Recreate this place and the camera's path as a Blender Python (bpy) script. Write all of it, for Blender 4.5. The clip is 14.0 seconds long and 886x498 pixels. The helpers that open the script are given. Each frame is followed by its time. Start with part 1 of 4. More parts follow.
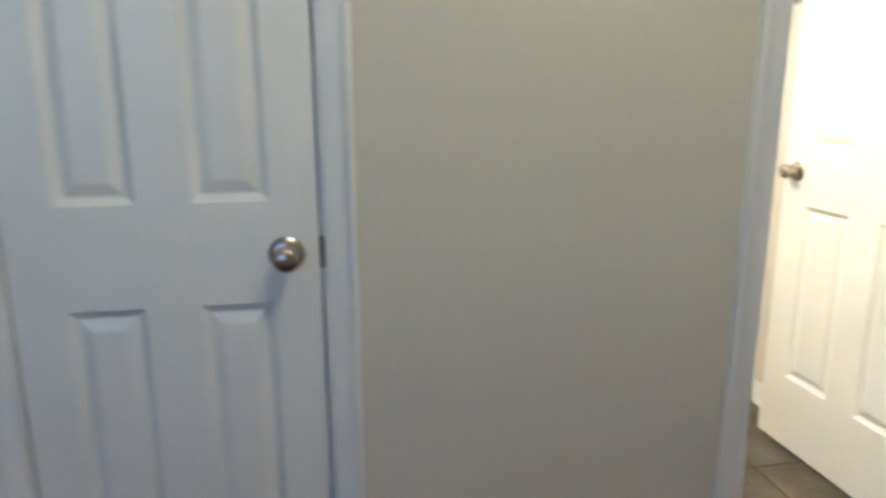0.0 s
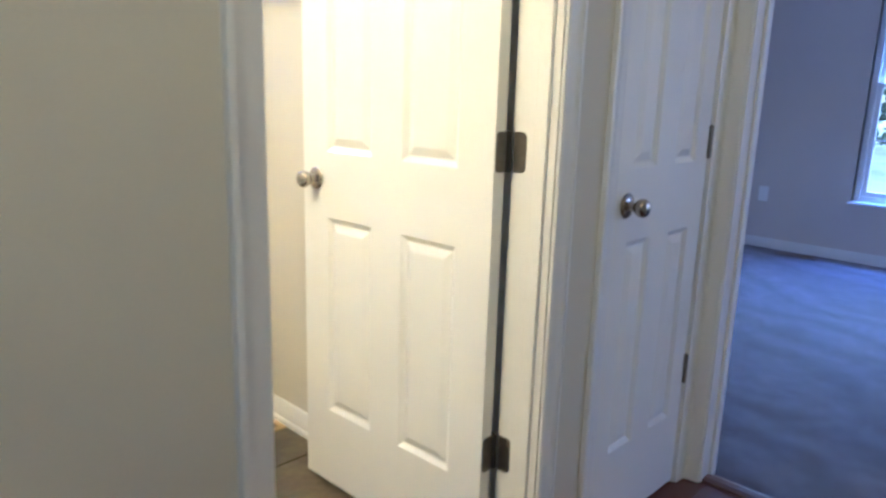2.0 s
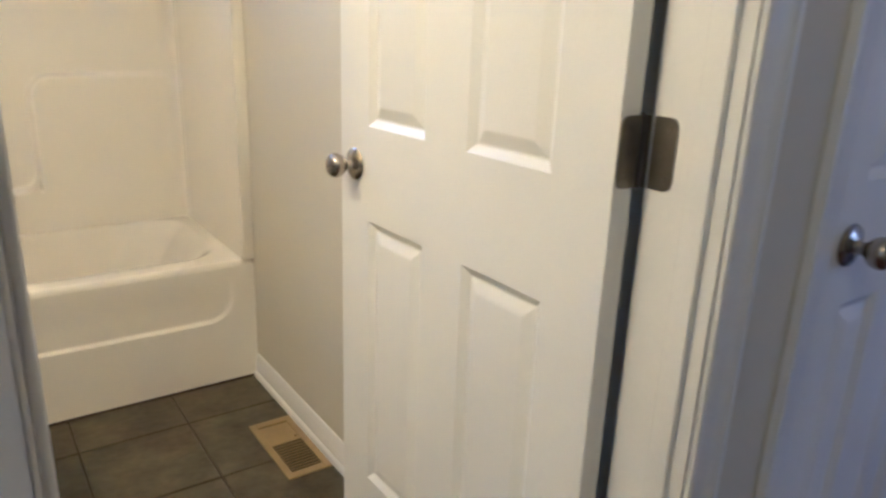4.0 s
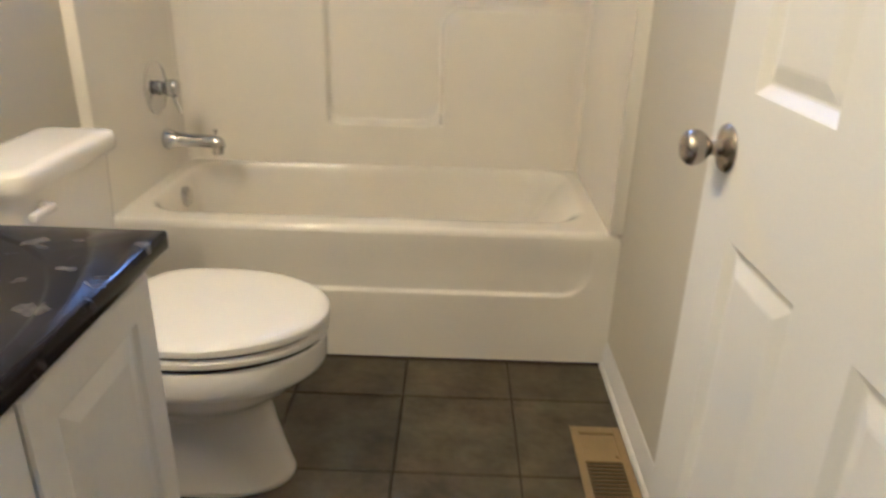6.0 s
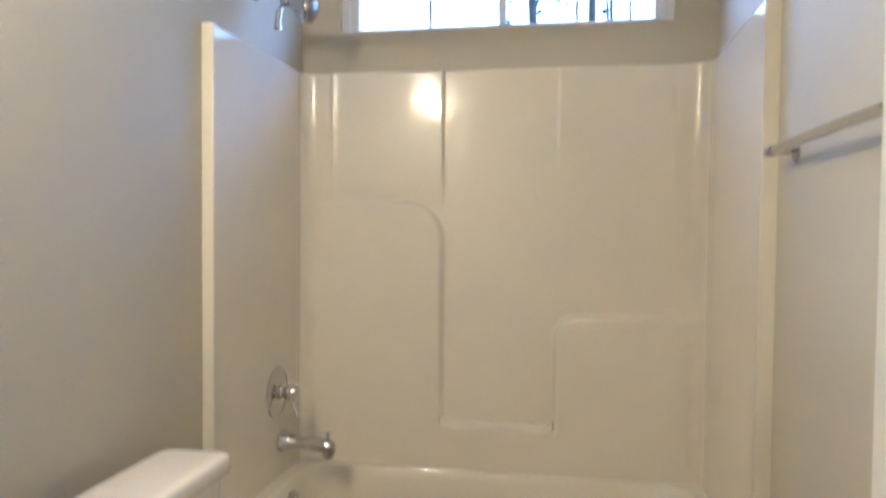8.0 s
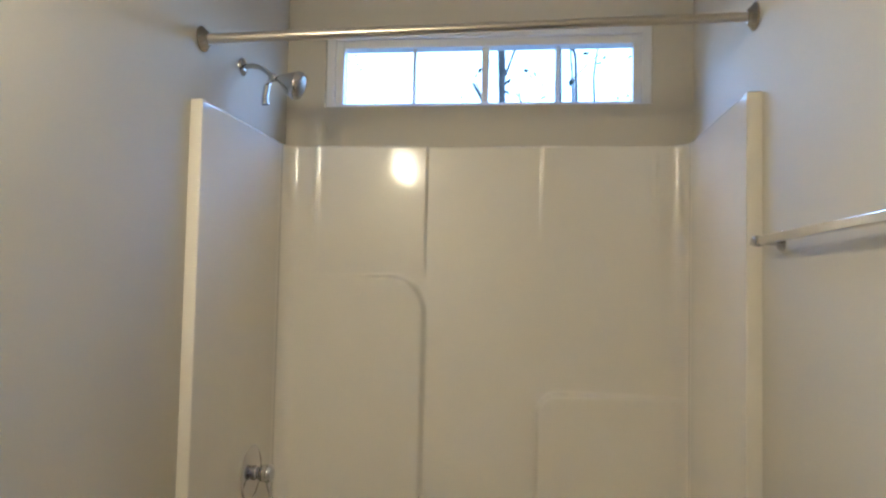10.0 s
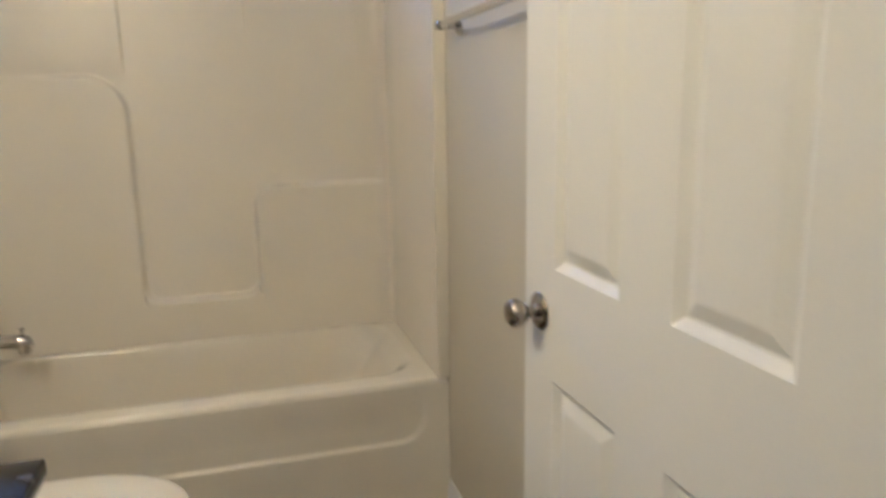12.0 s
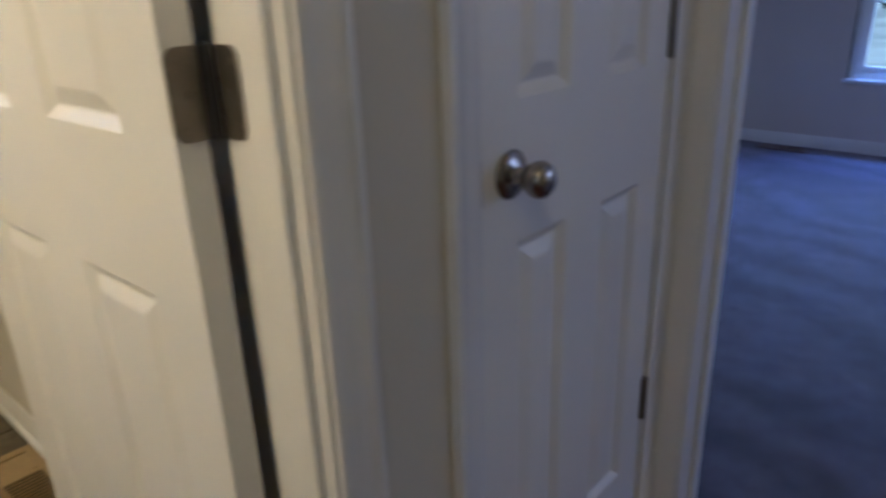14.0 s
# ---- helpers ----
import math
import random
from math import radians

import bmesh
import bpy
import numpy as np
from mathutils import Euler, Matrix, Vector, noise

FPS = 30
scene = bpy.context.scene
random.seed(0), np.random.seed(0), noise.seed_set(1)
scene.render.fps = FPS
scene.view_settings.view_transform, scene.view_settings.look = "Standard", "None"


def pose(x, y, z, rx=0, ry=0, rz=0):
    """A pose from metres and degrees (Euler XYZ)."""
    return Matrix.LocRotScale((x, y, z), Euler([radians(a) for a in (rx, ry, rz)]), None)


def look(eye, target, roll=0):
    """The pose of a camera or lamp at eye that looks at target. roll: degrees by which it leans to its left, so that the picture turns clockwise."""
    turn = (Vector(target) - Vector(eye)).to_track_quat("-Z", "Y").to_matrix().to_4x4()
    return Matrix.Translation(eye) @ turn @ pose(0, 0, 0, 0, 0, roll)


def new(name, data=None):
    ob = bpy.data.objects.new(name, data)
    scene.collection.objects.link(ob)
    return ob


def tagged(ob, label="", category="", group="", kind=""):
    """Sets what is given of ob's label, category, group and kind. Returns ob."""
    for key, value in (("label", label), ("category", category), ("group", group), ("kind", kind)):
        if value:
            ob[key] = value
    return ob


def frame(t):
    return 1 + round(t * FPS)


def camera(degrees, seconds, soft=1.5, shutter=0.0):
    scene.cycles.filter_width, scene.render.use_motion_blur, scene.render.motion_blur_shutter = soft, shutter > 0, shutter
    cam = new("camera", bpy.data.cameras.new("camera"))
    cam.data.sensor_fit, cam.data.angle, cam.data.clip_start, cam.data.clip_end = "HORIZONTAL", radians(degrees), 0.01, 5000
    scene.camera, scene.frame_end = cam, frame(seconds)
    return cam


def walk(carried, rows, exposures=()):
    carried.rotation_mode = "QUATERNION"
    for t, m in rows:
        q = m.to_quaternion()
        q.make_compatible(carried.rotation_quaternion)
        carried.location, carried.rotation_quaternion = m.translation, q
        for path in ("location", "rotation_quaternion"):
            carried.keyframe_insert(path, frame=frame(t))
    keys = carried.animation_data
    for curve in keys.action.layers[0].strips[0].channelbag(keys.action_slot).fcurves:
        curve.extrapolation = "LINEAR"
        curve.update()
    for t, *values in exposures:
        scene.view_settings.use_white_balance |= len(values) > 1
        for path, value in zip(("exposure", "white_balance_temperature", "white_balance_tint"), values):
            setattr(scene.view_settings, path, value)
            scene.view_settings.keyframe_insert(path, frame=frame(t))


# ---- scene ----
cam = camera(64.4, 14.0, soft=2.4, shutter=0.5)
PATH = [
    (0, (-1.565, -1.245, 1.216), (-1.222, 0.67, 0.755), -0.2),
    (0.5, (-1.497, -1.157, 1.218), (-0.82, 0.652, 0.701), 1.0),
    (1, (-1.469, -1.089, 1.166), (-0.43, 0.555, 0.697), 1.8),
    (1.5, (-1.349, -0.955, 1.169), (-0.061, 0.505, 0.712), 1.7),
    (2, (-1.21, -0.869, 1.189), (0.187, 0.492, 0.748), 1.7),
    (2.2, (-1.156, -0.83, 1.208), (0.264, 0.504, 0.759), 2.3),
    (4.5, (-0.591, -0.345, 1.189), (0.298, 1.31, 0.505), 2.0),
    (5, (-0.513, -0.255, 1.174), (0.102, 1.477, 0.387), 2.0),
    (5.5, (-0.455, -0.175, 1.155), (-0.167, 1.624, 0.331), 2.1),
    (6, (-0.401, -0.124, 1.157), (-0.422, 1.72, 0.384), 1.6),
    (6.5, (-0.39, -0.101, 1.188), (-0.59, 1.781, 0.543), 1.4),
    (7, (-0.394, -0.087, 1.222), (-0.684, 1.838, 0.763), 1.3),
    (7.5, (-0.405, -0.088, 1.256), (-0.726, 1.869, 1.001), 1.0),
    (8, (-0.405, -0.07, 1.304), (-0.758, 1.897, 1.236), 0.5),
    (8.5, (-0.395, -0.053, 1.354), (-0.779, 1.907, 1.463), 0.5),
    (11, (-0.522, -0.131, 1.365), (-0.451, 1.867, 1.421), -0.1),
    (11.5, (-0.51, -0.192, 1.313), (-0.2, 1.774, 1.115), -1.3),
    (12, (-0.509, -0.252, 1.267), (0.038, 1.63, 0.868), -1.0),
    (12.5, (-0.511, -0.323, 1.211), (0.256, 1.45, 0.693), 0.9),
    (13, (-0.494, -0.377, 1.183), (0.504, 1.24, 0.559), 0.6),
    (13.5, (-0.44, -0.431, 1.154), (0.77, 1.009, 0.474), 0.3),
    (14, (-0.356, -0.5, 1.157), (1.023, 0.755, 0.431), -2.1),
]
EXPOSURES = [(0, 1.32, 4270, 3), (1, 1.27, 4330, 2), (2.2, 0.94, 4320, 3), (4.3, 0.30, 4330, 8), (6.5, 0.17, 4350, 8), (7.5, 0.01, 4300, 8), (8.5, -0.19, 4250, 6), (11, -0.55, 4300, 5), (12, -0.26, 4300, 8), (12.5, -0.28, 4350, 9), (13, -0.24, 4420, 8), (13.5, -0.20, 4480, 8), (14, -0.02, 4560, 7)]
walk(cam, [(t, look(eye, target, roll)) for t, eye, target, roll in PATH], EXPOSURES)

# ---------------- world, sun, lamps ----------------
SUN_EL, SUN_ROT = radians(35), radians(270)
world = bpy.data.worlds.new("world")
scene.world = world
world.use_nodes = True
wn = world.node_tree
sky = wn.nodes.new("ShaderNodeTexSky")
sky.sky_type, sky.sun_disc, sky.sun_elevation, sky.sun_rotation = "NISHITA", False, SUN_EL, SUN_ROT
wn.links.new(sky.outputs[0], wn.nodes["Background"].inputs[0])
wn.nodes["Background"].inputs[1].default_value = 0.15

sun = new("sun", bpy.data.lights.new("sun", "SUN"))
sun.data.energy, sun.data.angle, sun.data.color = 1.2, radians(10), (1.0, 0.95, 0.88)
sun.matrix_world = look((0, 0, 0), (math.sin(SUN_ROT) * -1, -math.cos(SUN_ROT), -math.tan(SUN_EL)))


def area(name, m, sx, sy, energy, color):
    lamp = new(name, bpy.data.lights.new(name, "AREA"))
    lamp.data.shape, lamp.data.size, lamp.data.size_y = "RECTANGLE", sx, sy
    lamp.data.energy, lamp.data.color = energy, color
    lamp.matrix_world = m
    return lamp


area("bedroom_window_light", look((5.30, 0.16, 2.42), (3.0, 0.16, 0.0)), 1.2, 0.7, 118, (0.27, 0.42, 1.0))
# fill lamp in an added, unseen south opening; brightens the bedroom walls
area("bedroom_south_fill", look((3.1, -3.22, 1.4), (4.4, 0.6, 1.2)), 1.7, 1.3, 18, (0.72, 0.62, 0.95))
area("bath_window_light", look((-0.685, 3.35, 3.10), (-0.685, 1.6, 1.4)), 1.4, 1.1, 62, (0.46, 0.57, 1.0))
# soft daylight fill for the hall wall, from an added opening out of view
area("hall_daylight_fill", look((-2.6, -2.3, 1.5), (-2.4, 0, 1.1)), 0.9, 1.2, 1.1, (0.78, 0.84, 1.0))
HALL_LAMP = (-1.0, -1.0, 2.36)


def bulb(name, at, energy, radius, color):
    lamp = new(name, bpy.data.lights.new(name, "POINT"))
    lamp.data.energy, lamp.data.shadow_soft_size, lamp.data.color = energy, radius, color
    lamp.location = at
    return lamp


WARM = (1.0, 0.65, 0.275)
BULBS = [(-1.30, y, 2.15) for y in (0.23, 0.43, 0.63)]
for at in BULBS:
    bulb("vanity_bulb_light", at, 7.4, 0.028, WARM)
    # disk lamp added under each bulb to brighten the bathroom's lower half
    down_fill = area("vanity_down_fill", look((at[0] + 0.01, at[1], at[2] - 0.075), (at[0] + 0.25, at[1] + 0.35, 0.8)), 0.09, 0.09, 3.9, WARM)
    down_fill.data.shape = "DISK"
bulb("hall_bulb_light", HALL_LAMP, 12.8, 0.07, (1.0, 0.67, 0.28))

# ---------------- materials ----------------


def mat(name, color, rough=0.5, metal=0.0, vary=0.12, scale=3.0, fine=60.0, bump=0.05, coat=0.0, spec=0.5, random_piece=0.0, dist=0.002):
    m = bpy.data.materials.new(name)
    m.use_nodes = True
    nt = m.node_tree
    b = nt.nodes["Principled BSDF"]
    tc = nt.nodes.new("ShaderNodeTexCoord")
    geo = nt.nodes.new("ShaderNodeNewGeometry")
    big, small = nt.nodes.new("ShaderNodeTexNoise"), nt.nodes.new("ShaderNodeTexNoise")
    big.inputs["Scale"].default_value, small.inputs["Scale"].default_value = scale, fine
    big.inputs["Detail"].default_value, small.inputs["Detail"].default_value = 5, 4
    for n in (big, small):
        nt.links.new(geo.outputs["Position"], n.inputs["Vector"])
    add = nt.nodes.new("ShaderNodeMath")
    add.operation = "MULTIPLY_ADD"
    nt.links.new(small.outputs["Fac"], add.inputs[0])
    add.inputs[1].default_value = 0.35
    nt.links.new(big.outputs["Fac"], add.inputs[2])
    ramp = nt.nodes.new("ShaderNodeMapRange")
    ramp.inputs["From Min"].default_value, ramp.inputs["From Max"].default_value = 0.42, 0.93
    ramp.inputs["To Min"].default_value, ramp.inputs["To Max"].default_value = 1 - vary, 1 + vary
    nt.links.new(add.outputs[0], ramp.inputs["Value"])
    scale_out = ramp.outputs[0]
    if random_piece:
        info = nt.nodes.new("ShaderNodeObjectInfo")
        rr = nt.nodes.new("ShaderNodeMapRange")
        rr.inputs["To Min"].default_value, rr.inputs["To Max"].default_value = 1 - random_piece, 1 + random_piece
        nt.links.new(info.outputs["Random"], rr.inputs["Value"])
        mul = nt.nodes.new("ShaderNodeMath")
        mul.operation = "MULTIPLY"
        nt.links.new(rr.outputs[0], mul.inputs[0])
        nt.links.new(scale_out, mul.inputs[1])
        scale_out = mul.outputs[0]
    vm = nt.nodes.new("ShaderNodeVectorMath")
    vm.operation = "SCALE"
    vm.inputs[0].default_value = color
    nt.links.new(scale_out, vm.inputs["Scale"])
    nt.links.new(vm.outputs[0], b.inputs["Base Color"])
    rm = nt.nodes.new("ShaderNodeMapRange")
    rm.inputs["To Min"].default_value, rm.inputs["To Max"].default_value = max(0.02, rough * 0.8), min(1, rough * 1.2)
    nt.links.new(big.outputs["Fac"], rm.inputs["Value"])
    nt.links.new(rm.outputs[0], b.inputs["Roughness"])
    b.inputs["Metallic"].default_value = metal
    b.inputs["Specular IOR Level"].default_value = spec
    b.inputs["Coat Weight"].default_value = coat
    b.inputs["Coat Roughness"].default_value = 0.08
    if bump:
        bp = nt.nodes.new("ShaderNodeBump")
        bp.inputs["Strength"].default_value, bp.inputs["Distance"].default_value = bump, dist
        nt.links.new(small.outputs["Fac"], bp.inputs["Height"])
        nt.links.new(bp.outputs[0], b.inputs["Normal"])
    return m


def tree_of(m):
    return m.node_tree, m.node_tree.nodes["Principled BSDF"]


WALL = mat("greige_wall_paint", (0.58, 0.545, 0.45), 0.6, vary=0.035, scale=1.3, fine=180, bump=0.25)
WALL_BED = mat("taupe_wall_paint", (0.60, 0.55, 0.50), 0.65, vary=0.04, scale=1.3, fine=180, bump=0.25)
CEIL = mat("ceiling_paint", (0.70, 0.69, 0.65), 0.8, vary=0.04, fine=90, bump=0.5)
TRIM = mat("white_trim_paint", (0.74, 0.73, 0.70), 0.35, vary=0.04, scale=2, fine=120, bump=0.08)
DOOR = mat("white_door_paint", (0.75, 0.735, 0.685), 0.38, vary=0.04, scale=2, fine=220, bump=0.14)
ACRYL = mat("glossy_acrylic", (0.81, 0.77, 0.68), 0.13, vary=0.03, scale=1.5, fine=9, bump=0.08, coat=0.6, dist=0.004)
PORC = mat("porcelain", (0.81, 0.77, 0.68), 0.10, vary=0.02, scale=3, fine=30, bump=0.0, coat=0.6)
PLASTIC = mat("seat_plastic", (0.81, 0.77, 0.67), 0.22, vary=0.02, scale=3, fine=30, bump=0.02)
CAB = mat("cabinet_paint", (0.72, 0.69, 0.61), 0.42, vary=0.05, scale=4, fine=70, bump=0.12)
NICKEL = mat("satin_nickel", (0.42, 0.38, 0.32), 0.26, 1.0, vary=0.04, scale=4, fine=300, bump=0.0)
HINGE = mat("dull_nickel_hinge", (0.22, 0.20, 0.17), 0.42, 1.0, vary=0.2, scale=25, fine=300, bump=0.08)
ROD = mat("brushed_rod_metal", (0.62, 0.58, 0.52), 0.30, 1.0, vary=0.03, scale=2, fine=40, bump=0.0)
CHROME = mat("chrome", (0.58, 0.58, 0.59), 0.06, 1.0, vary=0.05, scale=10, fine=60, bump=0.0)
BRASS = mat("tan_register_metal", (0.33, 0.24, 0.105), 0.42, 0.2, vary=0.12, scale=12, fine=90, bump=0.06)
LOUVRE = mat("brown_louvre_metal", (0.19, 0.135, 0.062), 0.45, 0.25, vary=0.15, scale=12)
BARREL = mat("shaded_hinge_metal", (0.055, 0.050, 0.043), 0.6, 0.2, vary=0.2, scale=25)
DARK = mat("dark_gap", (0.012, 0.011, 0.010), 0.8, vary=0.2)
SEAM = mat("dark_strip", (0.05, 0.035, 0.028), 0.7, vary=0.2)
GROUT = mat("grout", (0.040, 0.031, 0.023), 0.9, vary=0.25, scale=6, fine=120, bump=0.4)
VINYL = mat("window_vinyl", (0.80, 0.80, 0.80), 0.35, vary=0.03)
STRIP = mat("threshold_wood", (0.10, 0.055, 0.04), 0.35, vary=0.2, scale=8)
GROUND = mat("winter_lawn", (0.22, 0.22, 0.17), 0.95, vary=0.5, scale=0.5, fine=5, bump=0.6, dist=0.05)
BARK = mat("bark", (0.20, 0.18, 0.16), 0.9, vary=0.35, scale=5, fine=30, bump=0.6, dist=0.02)
LEAF = mat("leaves", (0.05, 0.065, 0.045), 0.6, vary=0.4, scale=3, fine=20, bump=0)
BLACK_IN = mat("duct_shade_black", (0.01, 0.008, 0.006), 0.9)
PLATE = mat("switch_plate_plastic", (0.85, 0.84, 0.82), 0.35, vary=0.03)


def slate():
    m = mat("dark_slate_tile", (0.074, 0.064, 0.046), 0.42, vary=0.65, scale=8, fine=38, bump=0.4, random_piece=0.12, dist=0.003)
    nt, b = tree_of(m)
    geo = nt.nodes.new("ShaderNodeNewGeometry")
    cloud = nt.nodes.new("ShaderNodeTexNoise")
    cloud.inputs["Scale"].default_value, cloud.inputs["Detail"].default_value, cloud.inputs["Distortion"].default_value = 4.5, 6, 0.8
    nt.links.new(geo.outputs["Position"], cloud.inputs["Vector"])
    hue = nt.nodes.new("ShaderNodeValToRGB")
    hue.color_ramp.elements[0].position, hue.color_ramp.elements[1].position = 0.36, 0.66
    hue.color_ramp.elements[0].color, hue.color_ramp.elements[1].color = (1.06, 0.91, 0.74, 1), (1.00, 1.01, 0.82, 1)
    nt.links.new(cloud.outputs["Fac"], hue.inputs["Fac"])
    tint = nt.nodes.new("ShaderNodeVectorMath")
    tint.operation = "MULTIPLY"
    nt.links.new(b.inputs["Base Color"].links[0].from_socket, tint.inputs[0])
    nt.links.new(hue.outputs["Color"], tint.inputs[1])
    nt.links.new(tint.outputs[0], b.inputs["Base Color"])
    return m


TILE = slate()


def wood():
    m = mat("reddish_laminate", (0.115, 0.042, 0.026), 0.30, vary=0.25, scale=3, fine=70, bump=0.06, random_piece=0.18)
    nt, b = tree_of(m)
    for n in nt.nodes:
        if n.type == "TEX_NOISE":
            mp = nt.nodes.new("ShaderNodeMapping")
            mp.inputs["Scale"].default_value = (0.12, 1.0, 1.0)
            src = n.inputs["Vector"].links[0].from_socket
            nt.links.new(src, mp.inputs["Vector"])
            nt.links.new(mp.outputs[0], n.inputs["Vector"])
    return m


WOOD = wood()


def carpet():
    m = mat("plush_carpet", (0.071, 0.064, 0.090), 0.95, vary=0.30, scale=13, fine=420, bump=0.5, spec=0.1, dist=0.003)
    nt, b = tree_of(m)
    b.inputs["Sheen Weight"].default_value = 0.3
    geo = nt.nodes.new("ShaderNodeNewGeometry")
    mp = nt.nodes.new("ShaderNodeMapping")
    mp.inputs["Rotation"].default_value = (0, 0, 0.5)
    nt.links.new(geo.outputs["Position"], mp.inputs["Vector"])
    wave = nt.nodes.new("ShaderNodeTexWave")
    wave.inputs["Scale"].default_value, wave.inputs["Distortion"].default_value = 0.9, 14.0
    wave.inputs["Detail"].default_value, wave.inputs["Detail Scale"].default_value = 3.0, 0.9
    nt.links.new(mp.outputs[0], wave.inputs["Vector"])
    patch = nt.nodes.new("ShaderNodeTexNoise")
    patch.inputs["Scale"].default_value, patch.inputs["Detail"].default_value = 5.0, 4.0
    nt.links.new(mp.outputs[0], patch.inputs["Vector"])
    both = nt.nodes.new("ShaderNodeMath")
    both.operation = "MULTIPLY_ADD"
    nt.links.new(patch.outputs["Fac"], both.inputs[0])
    both.inputs[1].default_value = 1.7
    nt.links.new(wave.outputs["Fac"], both.inputs[2])
    pile = nt.nodes.new("ShaderNodeMapRange")
    pile.inputs["From Min"].default_value, pile.inputs["From Max"].default_value = 0.75, 1.85
    pile.inputs["To Min"].default_value, pile.inputs["To Max"].default_value = 0.76, 1.34
    nt.links.new(both.outputs[0], pile.inputs["Value"])
    lean = nt.nodes.new("ShaderNodeVectorMath")
    lean.operation = "SCALE"
    nt.links.new(b.inputs["Base Color"].links[0].from_socket, lean.inputs[0])
    nt.links.new(pile.outputs[0], lean.inputs["Scale"])
    nt.links.new(lean.outputs[0], b.inputs["Base Color"])
    return m


CARPET = carpet()


def marble():
    m = mat("black_cultured_marble", (0.011, 0.009, 0.010), 0.14, vary=0.5, scale=4, fine=14, bump=0.0, coat=0.0, spec=0.20)
    nt, b = tree_of(m)
    geo = nt.nodes.new("ShaderNodeNewGeometry")
    warp = nt.nodes.new("ShaderNodeTexNoise")
    warp.inputs["Scale"].default_value = 5
    nt.links.new(geo.outputs["Position"], warp.inputs["Vector"])
    mixv = nt.nodes.new("ShaderNodeVectorMath")
    mixv.operation = "MULTIPLY_ADD"
    nt.links.new(warp.outputs["Color"], mixv.inputs[0])
    mixv.inputs[1].default_value = (0.10, 0.10, 0.10)
    nt.links.new(geo.outputs["Position"], mixv.inputs[2])
    mp = nt.nodes.new("ShaderNodeMapping")
    mp.inputs["Scale"].default_value = (24, 40, 32)
    mp.inputs["Rotation"].default_value = (0, 0, 0.6)
    nt.links.new(mixv.outputs[0], mp.inputs["Vector"])
    n = nt.nodes.new("ShaderNodeTexNoise")
    n.inputs["Scale"].default_value, n.inputs["Detail"].default_value = 0.9, 5
    nt.links.new(mp.outputs[0], n.inputs["Vector"])
    r = nt.nodes.new("ShaderNodeValToRGB")
    r.color_ramp.elements[0].position, r.color_ramp.elements[1].position = 0.57, 0.78
    r.color_ramp.elements[0].color, r.color_ramp.elements[1].color = (0, 0, 0, 1), (1, 1, 1, 1)
    nt.links.new(n.outputs["Fac"], r.inputs["Fac"])
    mx = nt.nodes.new("ShaderNodeMixRGB")
    base = b.inputs["Base Color"].links[0].from_socket
    nt.links.new(r.outputs[0], mx.inputs["Fac"])
    nt.links.new(base, mx.inputs["Color1"])
    mx.inputs["Color2"].default_value = (0.16, 0.15, 0.145, 1)
    nt.links.new(mx.outputs[0], b.inputs["Base Color"])
    return m


MARBLE = marble()


def glass():
    m = bpy.data.materials.new("clear_glass")
    m.use_nodes = True
    b = m.node_tree.nodes["Principled BSDF"]
    b.inputs["Base Color"].default_value = (0.95, 0.97, 1, 1)
    b.inputs["Roughness"].default_value = 0.0
    b.inputs["Transmission Weight"].default_value = 1.0
    b.inputs["IOR"].default_value = 1.05
    return m


GLASS = glass()


def glow(name, color, strength):
    m = bpy.data.materials.new(name)
    m.use_nodes = True
    b = m.node_tree.nodes["Principled BSDF"]
    b.inputs["Base Color"].default_value = (*color, 1)
    b.inputs["Emission Color"].default_value = (*color, 1)
    b.inputs["Emission Strength"].default_value = strength
    return m


BULB_GLASS = glow("lit_bulb_glass", (1.0, 0.66, 0.36), 30)
HALL_GLASS = glow("lit_ceiling_glass", (1.0, 0.78, 0.55), 8)

# ---------------- mesh helpers ----------------


def mesh(name, bm, material, parent=None, label="", smooth=False, kind=""):
    bmesh.ops.recalc_face_normals(bm, faces=bm.faces)
    me = bpy.data.meshes.new(name)
    bm.to_mesh(me)
    bm.free()
    me.materials.append(material)
    if smooth:
        for p in me.polygons:
            p.use_smooth = True
        me.set_sharp_from_angle(angle=radians(40))
    ob = new(name, me)
    if parent:
        ob.parent = parent
    return tagged(ob, label=label, kind=kind)


def part(name, bm, material, parent, label="", smooth=True):
    return mesh(name, bm, material, parent, label, smooth)


def thing(name, at, label, category, rz=0.0, group="", kind=""):
    e = new(name)
    e.empty_display_size = 0.05
    e.matrix_basis = pose(*at, 0, 0, rz)
    return tagged(e, label, category, group, kind)


def box(bm, lo, hi, bevel=0.0, seg=2):
    c = [(a + b) / 2 for a, b in zip(lo, hi)]
    s = [abs(b - a) for a, b in zip(lo, hi)]
    r = bmesh.ops.create_cube(bm, size=1, matrix=Matrix.Translation(c) @ Matrix.Diagonal((*s, 1)))
    if bevel:
        edges = list({e for v in r["verts"] for e in v.link_edges})
        bmesh.ops.bevel(bm, geom=edges, offset=bevel, segments=seg, affect="EDGES", profile=0.5)
    return bm


def boxes(*spans, bevel=0.0):
    bm = bmesh.new()
    for lo, hi in spans:
        box(bm, lo, hi, bevel)
    return bm


